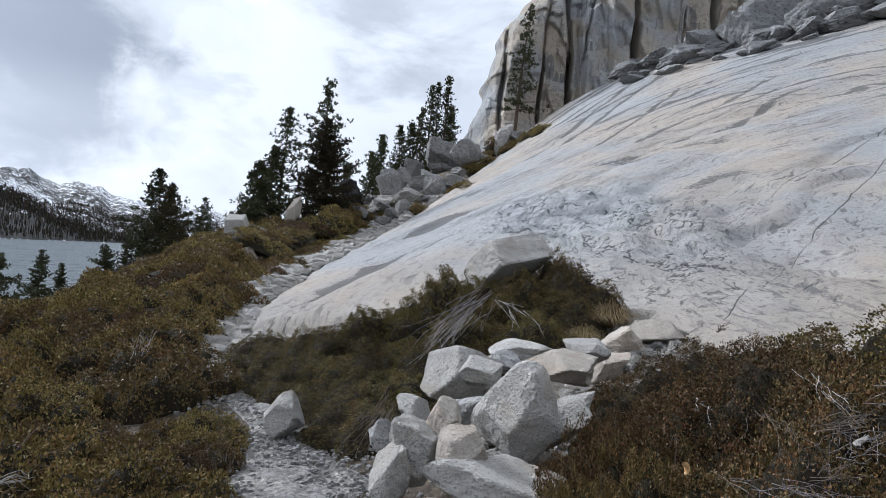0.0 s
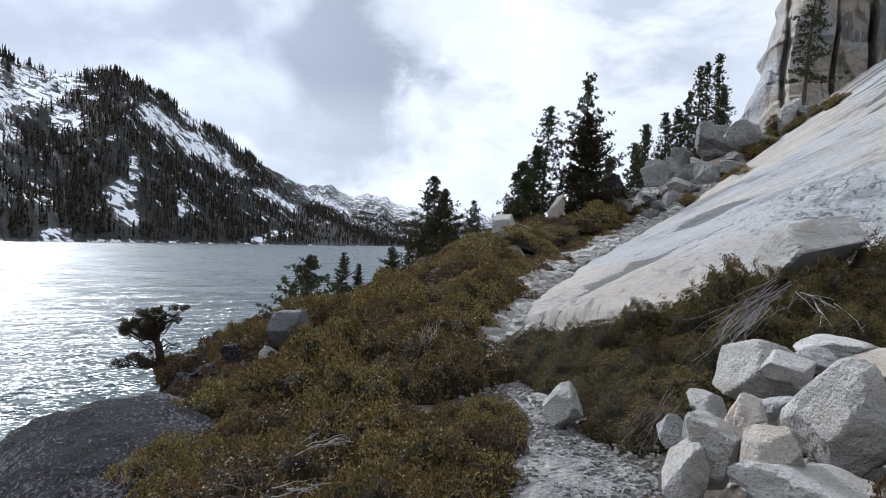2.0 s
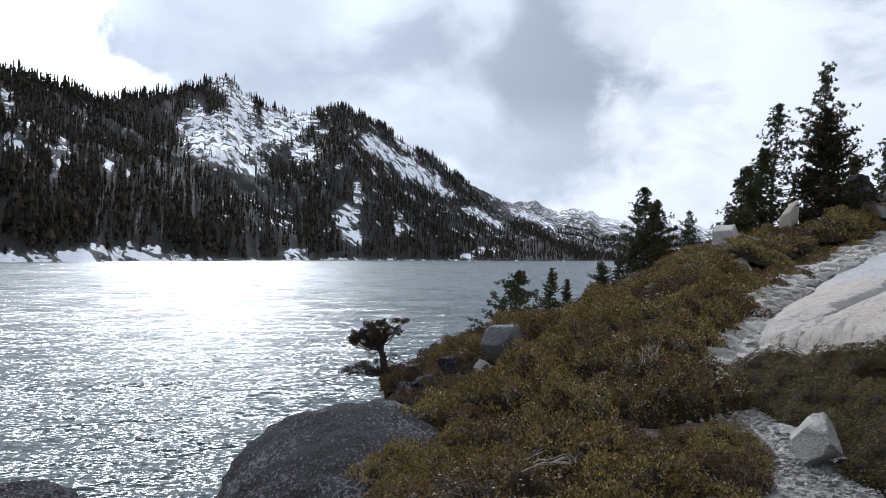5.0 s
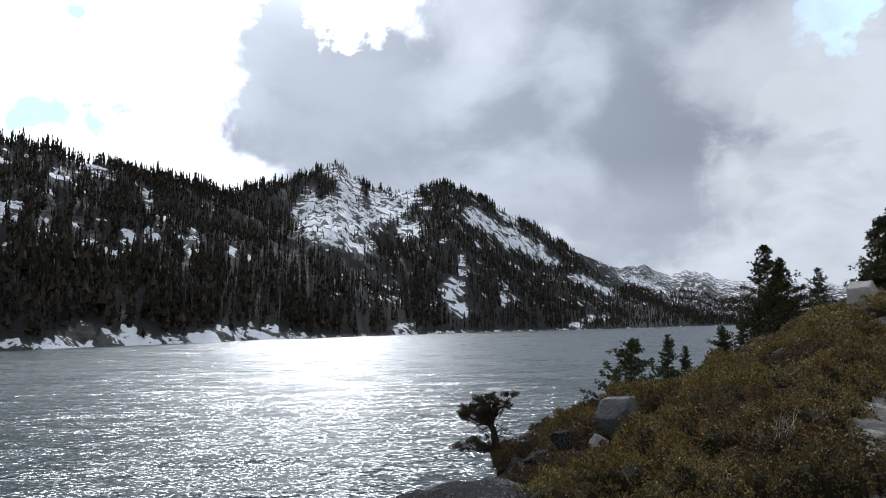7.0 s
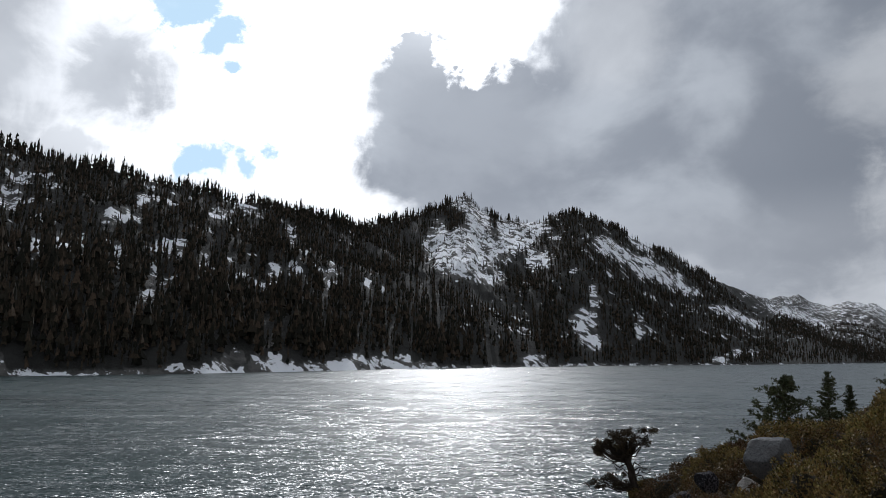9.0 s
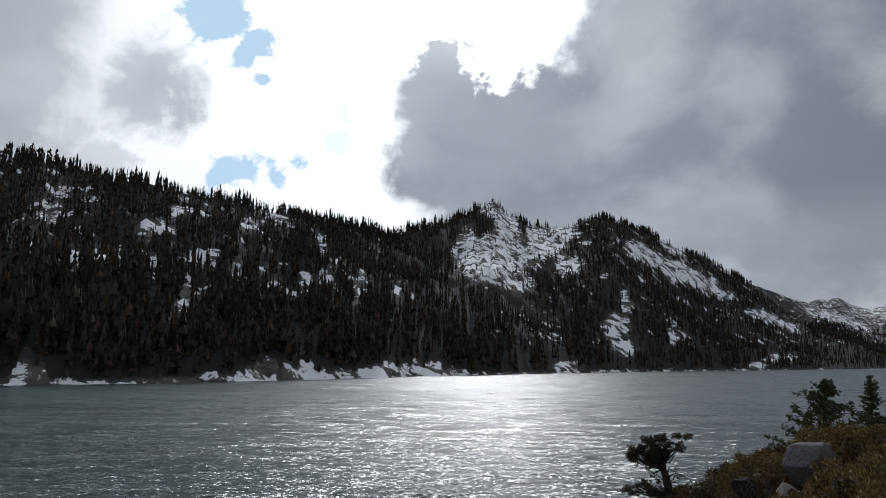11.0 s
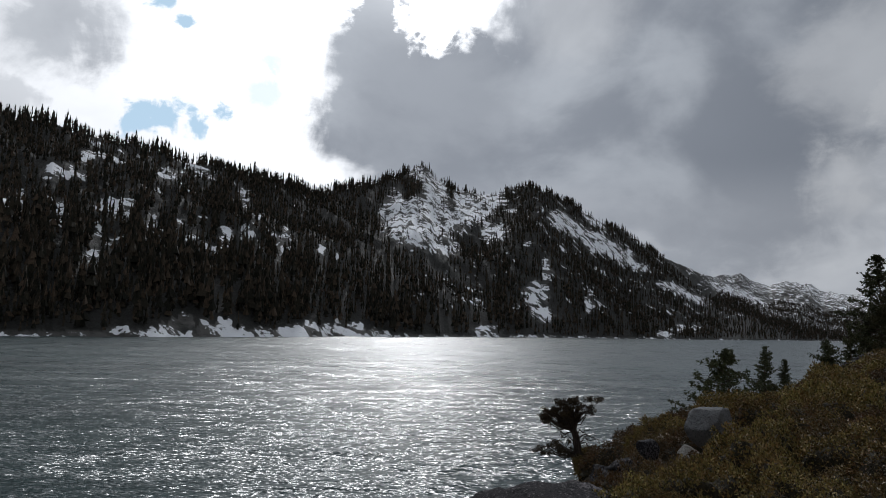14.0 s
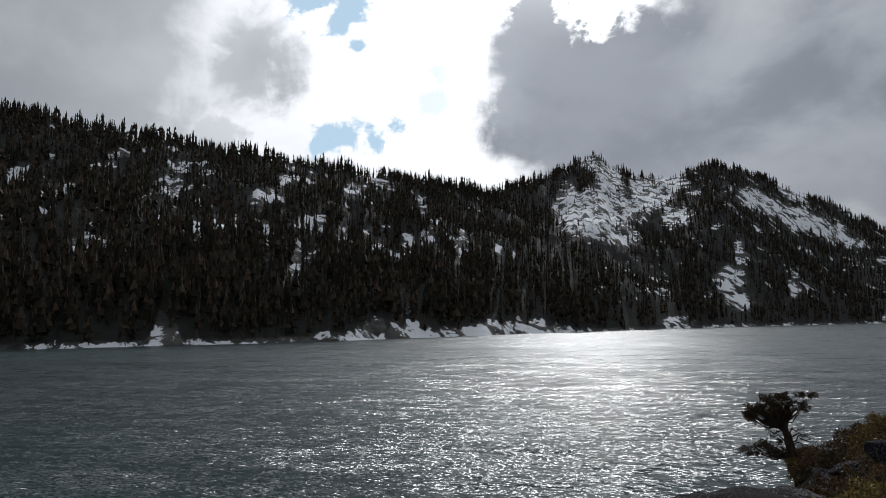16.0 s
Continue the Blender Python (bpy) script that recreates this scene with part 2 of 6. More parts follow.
def build_slab(n, bsdf):
    """Glacier-worn granite: streaks that sweep round the dome, flaking patches, lichen specks."""
    at = n.put("ShaderNodeTexCoord").outputs["Object"]
    wander = n.put("ShaderNodeTexNoise")
    n.link(at, wander.inputs["Vector"])
    wander.inputs["Scale"].default_value, wander.inputs["Detail"].default_value = 0.25, 4
    bent = n.vmath("ADD", at, n.vmath("SCALE", n.vmath("SUBTRACT", wander.outputs["Color"], (0.5, 0.5, 0.5)), 1.8))
    arm = n.vmath("MULTIPLY", n.vmath("SUBTRACT", bent, (15.8, 7.9, 0.0)), (1, 1, 0))
    xyz = n.put("ShaderNodeSeparateXYZ")
    n.link(arm, xyz.inputs[0])
    round_ = n.math("ARCTAN2", xyz.outputs[1], xyz.outputs[0])
    sweep = n.put("ShaderNodeCombineXYZ")
    n.link(n.vmath("LENGTH", arm), sweep.inputs[0])
    n.link(n.math("MULTIPLY", round_, 20.0), sweep.inputs[1])
    sweep = sweep.outputs[0]
    bands = n.noise(n.mapped(sweep, (0.55, 0.05, 1)), 1.0, 6, 0.6)
    streaks = n.noise(n.mapped(sweep, (2.0, 0.13, 1)), 1.0, 4, 0.62)
    streaks = n.math("ADD", streaks, n.math("MULTIPLY", n.math("SUBTRACT", n.noise(at, 7.0, 8, 0.8), 0.5), 0.16))
    lines = n.noise(n.mapped(sweep, (5.0, 0.5, 1)), 1.0, 3, 0.6)
    lines = n.math("ADD", lines, n.math("MULTIPLY", n.math("SUBTRACT", n.noise(at, 16.0, 6, 0.8), 0.5), 0.2))
    broad = n.noise(at, 0.12, 4, 0.55, 0.5)
    patch = n.noise(at, 0.28, 6, 0.62, 0.6)
    g = n.noise(at, 45, 4, 0.75)
    speck = n.noise(at, 9, 7, 0.75)
    here = n.put("ShaderNodeSeparateXYZ")
    n.link(at, here.inputs[0])
    high = n.step(here.outputs[2], 5.0, 12.0)
    off = n.math("DIVIDE", n.math("SUBTRACT", here.outputs[0], 3.4), 2.4)
    off2 = n.math("DIVIDE", n.math("SUBTRACT", here.outputs[1], 15.0), 8.0)
    flaking = n.step(n.math("ADD", n.math("MULTIPLY", off, off), n.math("MULTIPLY", off2, off2)), 0.3, 1.6, 1.0, 0.0)
    chip = n.put("ShaderNodeTexVoronoi")
    jitter = n.put("ShaderNodeTexNoise")
    n.link(at, jitter.inputs["Vector"])
    jitter.inputs["Scale"].default_value, jitter.inputs["Detail"].default_value = 2.2, 5
    n.link(n.vmath("ADD", n.mapped(at, (1.5, 0.8, 1.0), (0, 0, 30)), n.vmath("SCALE", jitter.outputs["Color"], 0.9)), chip.inputs["Vector"])
    chip.inputs["Scale"].default_value = 1.25
    flake = n.put("ShaderNodeRGBToBW")
    n.link(chip.outputs["Color"], flake.inputs[0])
    flake = n.math("ADD", flake.outputs[0], n.math("MULTIPLY", chip.outputs["Distance"], 0.5))
    rim = n.math("MULTIPLY", n.step(chip.outputs["Distance"], 0.52, 0.62), n.step(n.noise(at, 3.0, 4, 0.6), 0.46, 0.58))
    lowland = n.step(here.outputs[1], 8.0, 15.0, 1.0, 0.0)
    c = n.mix(n.math("MAXIMUM", n.step(broad, 0.40, 0.60), n.math("MULTIPLY", lowland, n.step(broad, 0.3, 0.5))), (0.345, 0.35, 0.352), (0.415, 0.365, 0.31))
    c = n.mix(n.math("MULTIPLY", n.step(bands, 0.52, 0.64), 0.35), c, (0.27, 0.265, 0.26))
    c = n.mix(n.math("MULTIPLY", n.step(bands, 0.46, 0.34), 0.35), c, (0.44, 0.44, 0.435))
    c = n.mix(n.math("MULTIPLY", n.step(streaks, n.math("SUBTRACT", 0.585, n.math("MULTIPLY", high, 0.05)), n.math("SUBTRACT", 0.63, n.math("MULTIPLY", high, 0.04))), n.math("ADD", 0.14, n.math("MULTIPLY", high, 0.75))), c, (0.10, 0.10, 0.10))
    c = n.mix(n.math("MULTIPLY", n.step(lines, 0.58, 0.64), n.step(patch, 0.4, 0.6, 0.15, 0.8)), c, (0.11, 0.107, 0.105))
    c = n.mix(n.math("MULTIPLY", n.step(speck, 0.53, 0.63), n.step(patch, 0.46, 0.62, 0.22, 0.65)), c, (0.16, 0.15, 0.145))
    c = n.mix(n.math("MULTIPLY", flaking, n.math("MULTIPLY", rim, 0.4)), c, (0.16, 0.16, 0.165))
    c = n.mix(n.math("MULTIPLY", flaking, 0.35), c, (0.40, 0.42, 0.435))
    c = n.mix(n.math("MULTIPLY", n.step(g, 0.48, 0.66), 0.42), c, (0.2, 0.19, 0.185))
    # thin grain lines along the sweep, curved edges of flaked plates, and pitted patches
    thread = n.noise(n.mapped(sweep, (11.0, 0.9, 1)), 1.0, 5, 0.7, 0.4)
    c = n.mix(n.math("MULTIPLY", n.step(thread, 0.56, 0.64), n.step(n.noise(at, 0.7, 4, 0.6), 0.42, 0.62, 0.08, 0.75)), c, (0.12, 0.117, 0.115))
    plates = n.put("ShaderNodeTexVoronoi")
    plates.feature = "DISTANCE_TO_EDGE"
    n.link(n.vmath("ADD", n.mapped(at, (1.0, 0.55, 0.8), (0, 0, 25)), n.vmath("SCALE", jitter.outputs["Color"], 1.1)), plates.inputs["Vector"])
    plates.inputs["Scale"].default_value = 1.9
    chip_edge = n.math("MULTIPLY", n.step(plates.outputs["Distance"], 0.012, 0.05, 1.0, 0.0), n.step(n.noise(at, 1.5, 5, 0.65), 0.45, 0.55))
    chip_edge = n.math("MULTIPLY", chip_edge, n.math("ADD", 0.06, n.math("MULTIPLY", flaking, 1.0)))
    c = n.mix(n.math("MULTIPLY", chip_edge, 0.75), c, (0.07, 0.07, 0.072))
    pits = n.noise(n.mapped(sweep, (9.0, 4.0, 1)), 1.0, 5, 0.75)
    c = n.mix(n.math("MULTIPLY", n.step(pits, 0.54, 0.62), n.step(patch, 0.40, 0.60, 0.35, 0.8)), c, (0.12, 0.115, 0.11))
    seam = n.put("ShaderNodeAttribute")
    seam.attribute_name = "lichen"
    crust = n.math("ADD", seam.outputs["Fac"], n.math("MULTIPLY", n.math("SUBTRACT", n.noise(at, 9.0, 9, 0.82), 0.5), 2.4))
    c = n.mix(n.math("MULTIPLY", n.math("MULTIPLY", n.step(crust, 0.52, 0.64), 0.75), n.step(seam.outputs["Fac"], 0.05, 0.3)), c, (0.07, 0.068, 0.068))
    gash = 0.0
    wobble = n.math("MULTIPLY", n.math("SUBTRACT", n.noise(at, 1.3, 5, 0.65), 0.5), 0.14)
    for (ax, ay), (bx, by), wide in [((14.25, 20.94), (8.93, 16.56), 0.022), ((8.93, 16.56), (5.36, 12.40), 0.010), ((12.27, 17.94), (6.77, 11.64), 0.018), ((4.90, 9.30), (3.23, 7.00), 0.009), ((6.77, 11.64), (4.90, 9.30), 0.008)]:
        long_ = math.hypot(bx - ax, by - ay)
        ux, uy = (bx - ax) / long_, (by - ay) / long_
        rel = n.vmath("SUBTRACT", at, (ax, ay, 0))
        q = n.vmath("DOT_PRODUCT", rel, (ux, uy, 0))
        o = n.math("ABSOLUTE", n.math("ADD", n.vmath("DOT_PRODUCT", rel, (uy, -ux, 0)), wobble))
        line = n.math("MULTIPLY", n.step(o, 0.2 * wide, 1.0 * wide, 1.0, 0.0), n.math("MULTIPLY", n.step(q, -0.2, 0.1), n.step(q, long_ - 0.1, long_ + 0.2, 1.0, 0.0)))
        gash = n.math("MAXIMUM", gash, line)
    c = n.mix(n.math("MULTIPLY", gash, 0.7), c, (0.06, 0.058, 0.055))
    n.link(c, bsdf.inputs["Base Color"])
    bsdf.inputs["Roughness"].default_value = 0.85
    bsdf.inputs["Specular IOR Level"].default_value = 0.2
    h = n.math("ADD", n.math("MULTIPLY", streaks, 0.35), n.math("MULTIPLY", bands, 0.6))
    h = n.math("ADD", h, n.math("MULTIPLY", n.math("MULTIPLY", flaking, flake), 1.1))
    h = n.math("ADD", h, n.math("ADD", n.math("MULTIPLY", n.noise(at, 5, 9, 0.75), 0.45), n.math("MULTIPLY", n.noise(at, 0.9, 5, 0.6), 0.5)))
    h = n.math("SUBTRACT", h, n.math("ADD", n.math("MULTIPLY", gash, 0.5), n.math("MULTIPLY", chip_edge, 0.35)))
    relief(n, bsdf, h, 0.2, 1.0)


SLAB = material("glaciated_granite", build_slab)


def build_cliff(n, bsdf):
    at = n.put("ShaderNodeTexCoord").outputs["Object"]
    streak = n.noise(n.mapped(at, (0.8, 0.8, 0.06)), 1.0, 8, 0.7, 0.3)
    thin = n.noise(n.mapped(at, (3.2, 3.2, 0.12)), 1.0, 6, 0.7, 0.2)
    broad = n.noise(at, 0.2, 4, 0.55)
    g = n.noise(at, 2.5, 9, 0.75)
    c = n.mix(n.step(broad, 0.38, 0.56), (0.42, 0.425, 0.43), (0.47, 0.41, 0.33))
    c = n.mix(n.math("MULTIPLY", n.step(streak, 0.54, 0.60), 0.7), c, (0.11, 0.11, 0.115))
    c = n.mix(n.math("MULTIPLY", n.step(thin, 0.58, 0.66), n.step(broad, 0.35, 0.6, 0.8, 0.3)), c, (0.12, 0.12, 0.125))
    c = n.mix(n.math("MULTIPLY", n.step(g, 0.53, 0.64), 0.6), c, (0.15, 0.148, 0.145))
    n.link(c, bsdf.inputs["Base Color"])
    bsdf.inputs["Roughness"].default_value = 0.9
    relief(n, bsdf, n.math("ADD", g, n.math("MULTIPLY", n.noise(at, 0.9, 8, 0.7, 0.4), 1.2)), 0.35, 1.0)


CLIFF = material("streaked_cliff_granite", build_cliff)


def build_soil(n, bsdf):
    at = n.put("ShaderNodeTexCoord").outputs["Object"]
    c = n.mix(n.step(n.noise(at, 14, 6, 0.7), 0.35, 0.65), (0.045, 0.034, 0.022), (0.13, 0.1, 0.07))
    c = n.mix(n.math("MULTIPLY", n.step(n.noise(at, 70, 3, 0.6), 0.6, 0.68), 0.6), c, (0.3, 0.27, 0.22))
    n.link(c, bsdf.inputs["Base Color"])
    bsdf.inputs["Roughness"].default_value = 0.95
    relief(n, bsdf, n.noise(at, 30, 6, 0.7), 0.04)


SOIL = material("leaf_litter_soil", build_soil)


def build_gravel(n, bsdf):
    at = n.put("ShaderNodeTexCoord").outputs["Object"]
    cells = n.put("ShaderNodeTexVoronoi")
    n.link(at, cells.inputs["Vector"])
    cells.inputs["Scale"].default_value = 28
    tone = n.put("ShaderNodeRGBToBW")
    n.link(cells.outputs["Color"], tone.inputs[0])
    c = n.mix(n.step(tone.outputs[0], 0.2, 0.8), (0.15, 0.143, 0.136), (0.28, 0.272, 0.26))
    c = n.mix(n.math("MULTIPLY", n.step(n.noise(at, 2.5, 5, 0.6), 0.45, 0.65), 0.5), c, (0.4, 0.37, 0.33))
    c = n.mix(n.step(cells.outputs["Distance"], 0.5, 0.8, 0.0, 0.5), c, (0.16, 0.145, 0.125))
    n.link(c, bsdf.inputs["Base Color"])
    bsdf.inputs["Roughness"].default_value = 0.92
    relief(n, bsdf, n.math("SUBTRACT", n.noise(at, 60, 4, 0.7), cells.outputs["Distance"]), 0.02)


GRAVEL = material("crushed_granite_gravel", build_gravel)


def foliage(name, colours, rough=0.6, sheen=0.12, patches=0.6):
    """Leaves: every leaf takes its own tint between the colours; light passes a little."""
    def build(n, bsdf):
        island = n.put("ShaderNodeNewGeometry").outputs["Random Per Island"]
        ramp = n.put("ShaderNodeValToRGB")
        ramp.color_ramp.elements[0].color, ramp.color_ramp.elements[1].color = (*colours[0], 1), (*colours[-1], 1)
        for i, c in enumerate(colours[1:-1], 1):
            ramp.color_ramp.elements.new(i / (len(colours) - 1)).color = (*c, 1)
        n.link(island, ramp.inputs[0])
        at = n.put("ShaderNodeTexCoord").outputs["Object"]
        own = n.put("ShaderNodeObjectInfo").outputs["Random"]
        hue = n.put("ShaderNodeHueSaturation")
        spot = n.vmath("ADD", at, n.vmath("SCALE", (11.0, 5.0, 3.0), own))
        rust = n.step(n.noise(spot, 2.6, 4, 0.65), 0.52, 0.68, 0.0, patches)
        n.link(n.mix(rust, ramp.outputs[0], tuple(colours[-2])), hue.inputs["Color"])
        n.link(n.math("ADD", n.math("MULTIPLY", own, 0.5), n.step(n.noise(at, 1.6, 3), 0.3, 0.7, 0.5, 1.05)), hue.inputs["Value"])
        n.link(n.math("ADD", 0.482, n.math("MULTIPLY", own, 0.026)), hue.inputs["Hue"])
        hue.inputs["Saturation"].default_value = 0.92
        n.link(hue.outputs[0], bsdf.inputs["Base Color"])
        bsdf.inputs["Roughness"].default_value = rough
        bsdf.inputs["Specular IOR Level"].default_value = sheen
    return material(name, build)


LEAVES = foliage("evergreen_oak_leaves", [(0.026, 0.025, 0.009), (0.108, 0.091, 0.026), (0.245, 0.194, 0.048), (0.19, 0.108, 0.032), (0.070, 0.065, 0.021)], 0.6, 0.12)
LEAVES_DARK = foliage("dark_bronze_leaves", [(0.010, 0.011, 0.005), (0.060, 0.050, 0.015), (0.155, 0.112, 0.030), (0.16, 0.078, 0.022), (0.038, 0.038, 0.012)], 0.5, 0.22)
LEAVES_OLIVE = foliage("dark_olive_leaves", [(0.024, 0.023, 0.008), (0.070, 0.060, 0.016), (0.135, 0.110, 0.028), (0.125, 0.074, 0.021), (0.054, 0.049, 0.015)], 0.6, 0.1)
LEAVES_BRONZE = foliage("bronzed_leaves", [(0.028, 0.022, 0.008), (0.085, 0.06, 0.017), (0.125, 0.082, 0.024), (0.115, 0.058, 0.02), (0.055, 0.048, 0.016)], 0.55, 0.2)
NEEDLES = foliage("pine_needles", [(0.026, 0.034, 0.017), (0.05, 0.06, 0.026), (0.08, 0.088, 0.036), (0.062, 0.06, 0.028)])
NEEDLES_BROWN = foliage("fir_needles", [(0.026, 0.026, 0.012), (0.05, 0.042, 0.018), (0.062, 0.05, 0.022), (0.035, 0.036, 0.016)])
FOREST = foliage("far_conifer_needles", [(0.010, 0.011, 0.008), (0.019, 0.019, 0.013), (0.044, 0.037, 0.024), (0.085, 0.062, 0.039)], 0.8, 0.1)
JUNIPER = foliage("juniper_scale_leaves", [(0.03, 0.024, 0.012), (0.055, 0.042, 0.019), (0.075, 0.055, 0.025), (0.045, 0.036, 0.016)])
DRY_GRASS = foliage("dry_grass", [(0.12, 0.09, 0.035), (0.2, 0.155, 0.07), (0.27, 0.21, 0.1)], 0.8)


def bark(name, a, b):
    def build(n, bsdf):
        at = n.put("ShaderNodeTexCoord").outputs["Object"]
        f = n.noise(n.mapped(at, (6, 6, 1)), 4, 6, 0.7)
        n.link(n.mix(n.step(f, 0.35, 0.65), a, b), bsdf.inputs["Base Color"])
        bsdf.inputs["Roughness"].default_value = 0.9
        bsdf.inputs["Specular IOR Level"].default_value = 0.15
        relief(n, bsdf, f, 0.03)
    return material(name, build)


BARK = bark("pine_bark", (0.05, 0.038, 0.03), (0.14, 0.105, 0.08))
OLD_BARK = bark("old_juniper_bark", (0.022, 0.017, 0.013), (0.06, 0.047, 0.038))
TWIG = bark("twig_bark", (0.09, 0.07, 0.055), (0.2, 0.165, 0.14))
# twig brown darkened to paint the shade inside the shrubs
TWIG_SHADE = bark("inner_twig_painted_shade", (0.014, 0.012, 0.007), (0.03, 0.024, 0.014))
GREY_TWIG = bark("grey_weathered_twigs", (0.15, 0.135, 0.135), (0.33, 0.30, 0.30))
DEADWOOD = bark("bleached_deadwood", (0.27, 0.25, 0.235), (0.5, 0.47, 0.44))
SPLIT_WOOD = bark("splintered_wood", (0.4, 0.24, 0.1), (0.62, 0.42, 0.22))


def build_water(n, bsdf):
    """Wind waves: the tilt of the surface comes from noise in four sizes, long-crested across the wind."""
    at = n.put("ShaderNodeTexCoord").outputs["Object"]
    gust = n.noise(n.mapped(at, (0.008, 0.03, 1), (0, 0, -50)), 1.0, 5, 0.6, 0.5)

    def tilt(scale, turn, detail, much):
        t = n.put("ShaderNodeTexNoise")
        n.link(n.mapped(at, scale, (0, 0, turn)), t.inputs["Vector"])
        t.inputs["Scale"].default_value, t.inputs["Detail"].default_value, t.inputs["Roughness"].default_value = 1.0, detail, 0.55
        return n.vmath("SCALE", n.vmath("SUBTRACT", t.outputs["Color"], (0.5, 0.5, 0.5)), much)

    s = n.vmath("ADD", tilt((0.12, 0.38, 1), -62, 2, 0.6), tilt((0.55, 1.05, 1), -58, 3, 1.2))
    s = n.vmath("ADD", s, tilt((2.2, 3.6, 1), -50, 3, 1.9))
    s = n.vmath("ADD", s, tilt((0.045, 0.16, 1), -60, 4, 0.55))
    # tilt and roughness vary with distance, set to fit the glint from the camera
    out = n.vmath("LENGTH", n.vmath("MULTIPLY", at, (1, 1, 0)))
    out = n.math("ADD", out, n.math("MULTIPLY", n.math("SUBTRACT", gust, 0.5), 150.0))
    s = n.vmath("SCALE", s, n.math("MULTIPLY", n.step(gust, 0.3, 0.7, 0.8, 1.2), n.step(out, 50.0, 230.0, 1.3, 0.66)))
    up = n.vmath("NORMALIZE", n.vmath("ADD", n.vmath("MULTIPLY", s, (1, 1, 0)), (0, 0, 1)))
    n.link(up, bsdf.inputs["Normal"])
    n.link(n.mix(n.step(gust, 0.35, 0.65), (0.013, 0.026, 0.028), (0.023, 0.042, 0.044)), bsdf.inputs["Base Color"])
    streaky = n.math("MULTIPLY", n.math("SUBTRACT", n.noise(n.mapped(at, (0.06, 0.30, 1), (0, 0, -56)), 1.0, 5, 0.7), 0.5), 0.5)
    n.link(n.math("ADD", n.step(out, 110.0, 250.0, 0.28, 0.32), n.math("MULTIPLY", streaky, n.step(out, 90.0, 200.0))), bsdf.inputs["Roughness"])
    bsdf.inputs["IOR"].default_value = 1.333


WATER = material("wind_ruffled_lake_water", build_water)


def build_mountain(n, bsdf):
    at = n.put("ShaderNodeTexCoord").outputs["Object"]
    cover = n.put("ShaderNodeAttribute")
    cover.attribute_name = "snow_cover"
    cover = cover.outputs["Fac"]
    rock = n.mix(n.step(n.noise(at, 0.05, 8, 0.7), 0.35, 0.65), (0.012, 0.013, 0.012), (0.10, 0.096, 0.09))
    # snowless ground painted near black, the shade under the trees in its colour
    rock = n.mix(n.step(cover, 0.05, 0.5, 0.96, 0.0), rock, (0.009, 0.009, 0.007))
    brush = n.noise(n.mapped(at, (1, 1, 1.2)), 0.06, 8, 0.7, 0.3)
    wide = n.noise(at, 0.014, 6, 0.65, 0.5)
    edge = n.math("ADD", n.math("MULTIPLY", cover, 0.70), n.math("MULTIPLY", n.math("SUBTRACT", brush, 0.5), 4.2))
    edge = n.math("ADD", edge, n.math("MULTIPLY", n.math("SUBTRACT", wide, 0.5), 0.9))
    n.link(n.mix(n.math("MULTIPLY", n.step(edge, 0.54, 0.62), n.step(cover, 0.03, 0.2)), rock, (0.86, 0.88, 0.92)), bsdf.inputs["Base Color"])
    bsdf.inputs["Roughness"].default_value = 0.9
    relief(n, bsdf, n.noise(at, 0.12, 8, 0.7), 4.0, 0.8)


MOUNTAIN = material("snow_patched_mountainside", build_mountain)

# ------------------------------------------------------------------ numbers and noise


def lattice(ix, iy, iz, seed):
    """A repeatable random value from 0 to 1 for every cell of a lattice."""
    h = (ix.astype(np.int64) * 374761393 + iy.astype(np.int64) * 668265263 + iz.astype(np.int64) * 2147483647 + seed * 974634777) & 0xFFFFFFFF
    h = ((h ^ (h >> 13)) * 1274126177) & 0xFFFFFFFF
    return ((h ^ (h >> 16)) & 0xFFFFFF) / 0xFFFFFF


def rough(x, y, z=0.0, seed=0):
    """Smooth value noise from -1 to 1."""
    x, y, z = np.broadcast_arrays(np.asarray(x, float), np.asarray(y, float), np.asarray(z, float))
    ix, iy, iz = np.floor(x), np.floor(y), np.floor(z)
    u, v, w = x - ix, y - iy, z - iz
    u, v, w = (a * a * (3 - 2 * a) for a in (u, v, w))
    total = 0.0
    for dx in (0, 1):
        for dy in (0, 1):
            for dz in (0, 1):
                total = total + lattice(ix + dx, iy + dy, iz + dz, seed) * (u if dx else 1 - u) * (v if dy else 1 - v) * (w if dz else 1 - w)
    return total * 2 - 1


def rugged(x, y, z=0.0, seed=0, octaves=4, gain=0.5):
    total, size, scale = 0.0, 1.0, 1.0
    for k in range(octaves):
        total = total + size * rough(np.asarray(x) * scale, np.asarray(y) * scale, np.asarray(z) * scale, seed + k)
        size, scale = size * gain, scale * 2.03
    return total


def smooth(a):
    a = np.clip(a, 0, 1)
    return a * a * (3 - 2 * a)


# ------------------------------------------------------------------ mesh helpers


def mesh_of(name, verts, faces, mat, shade=False):
    """A mesh from arrays of vertices and of triangles or quads."""
    verts, faces = np.asarray(verts, np.float32), np.asarray(faces, np.int32)
    me = bpy.data.meshes.new(name)
    n, k = faces.shape
    me.vertices.add(len(verts))
    me.vertices.foreach_set("co", verts.ravel())
    me.loops.add(n * k)
    me.loops.foreach_set("vertex_index", faces.ravel())
    me.polygons.add(n)
    me.polygons.foreach_set("loop_start", np.arange(0, n * k, k, dtype=np.int32))
    me.polygons.foreach_set("use_smooth", np.full(n, shade))
    me.update(calc_edges=True)
    me.materials.append(mat)
    return me


def part(name, me, parent, label=""):
    ob = new(name, me)
    ob.parent = parent
    return tagged(ob, label)


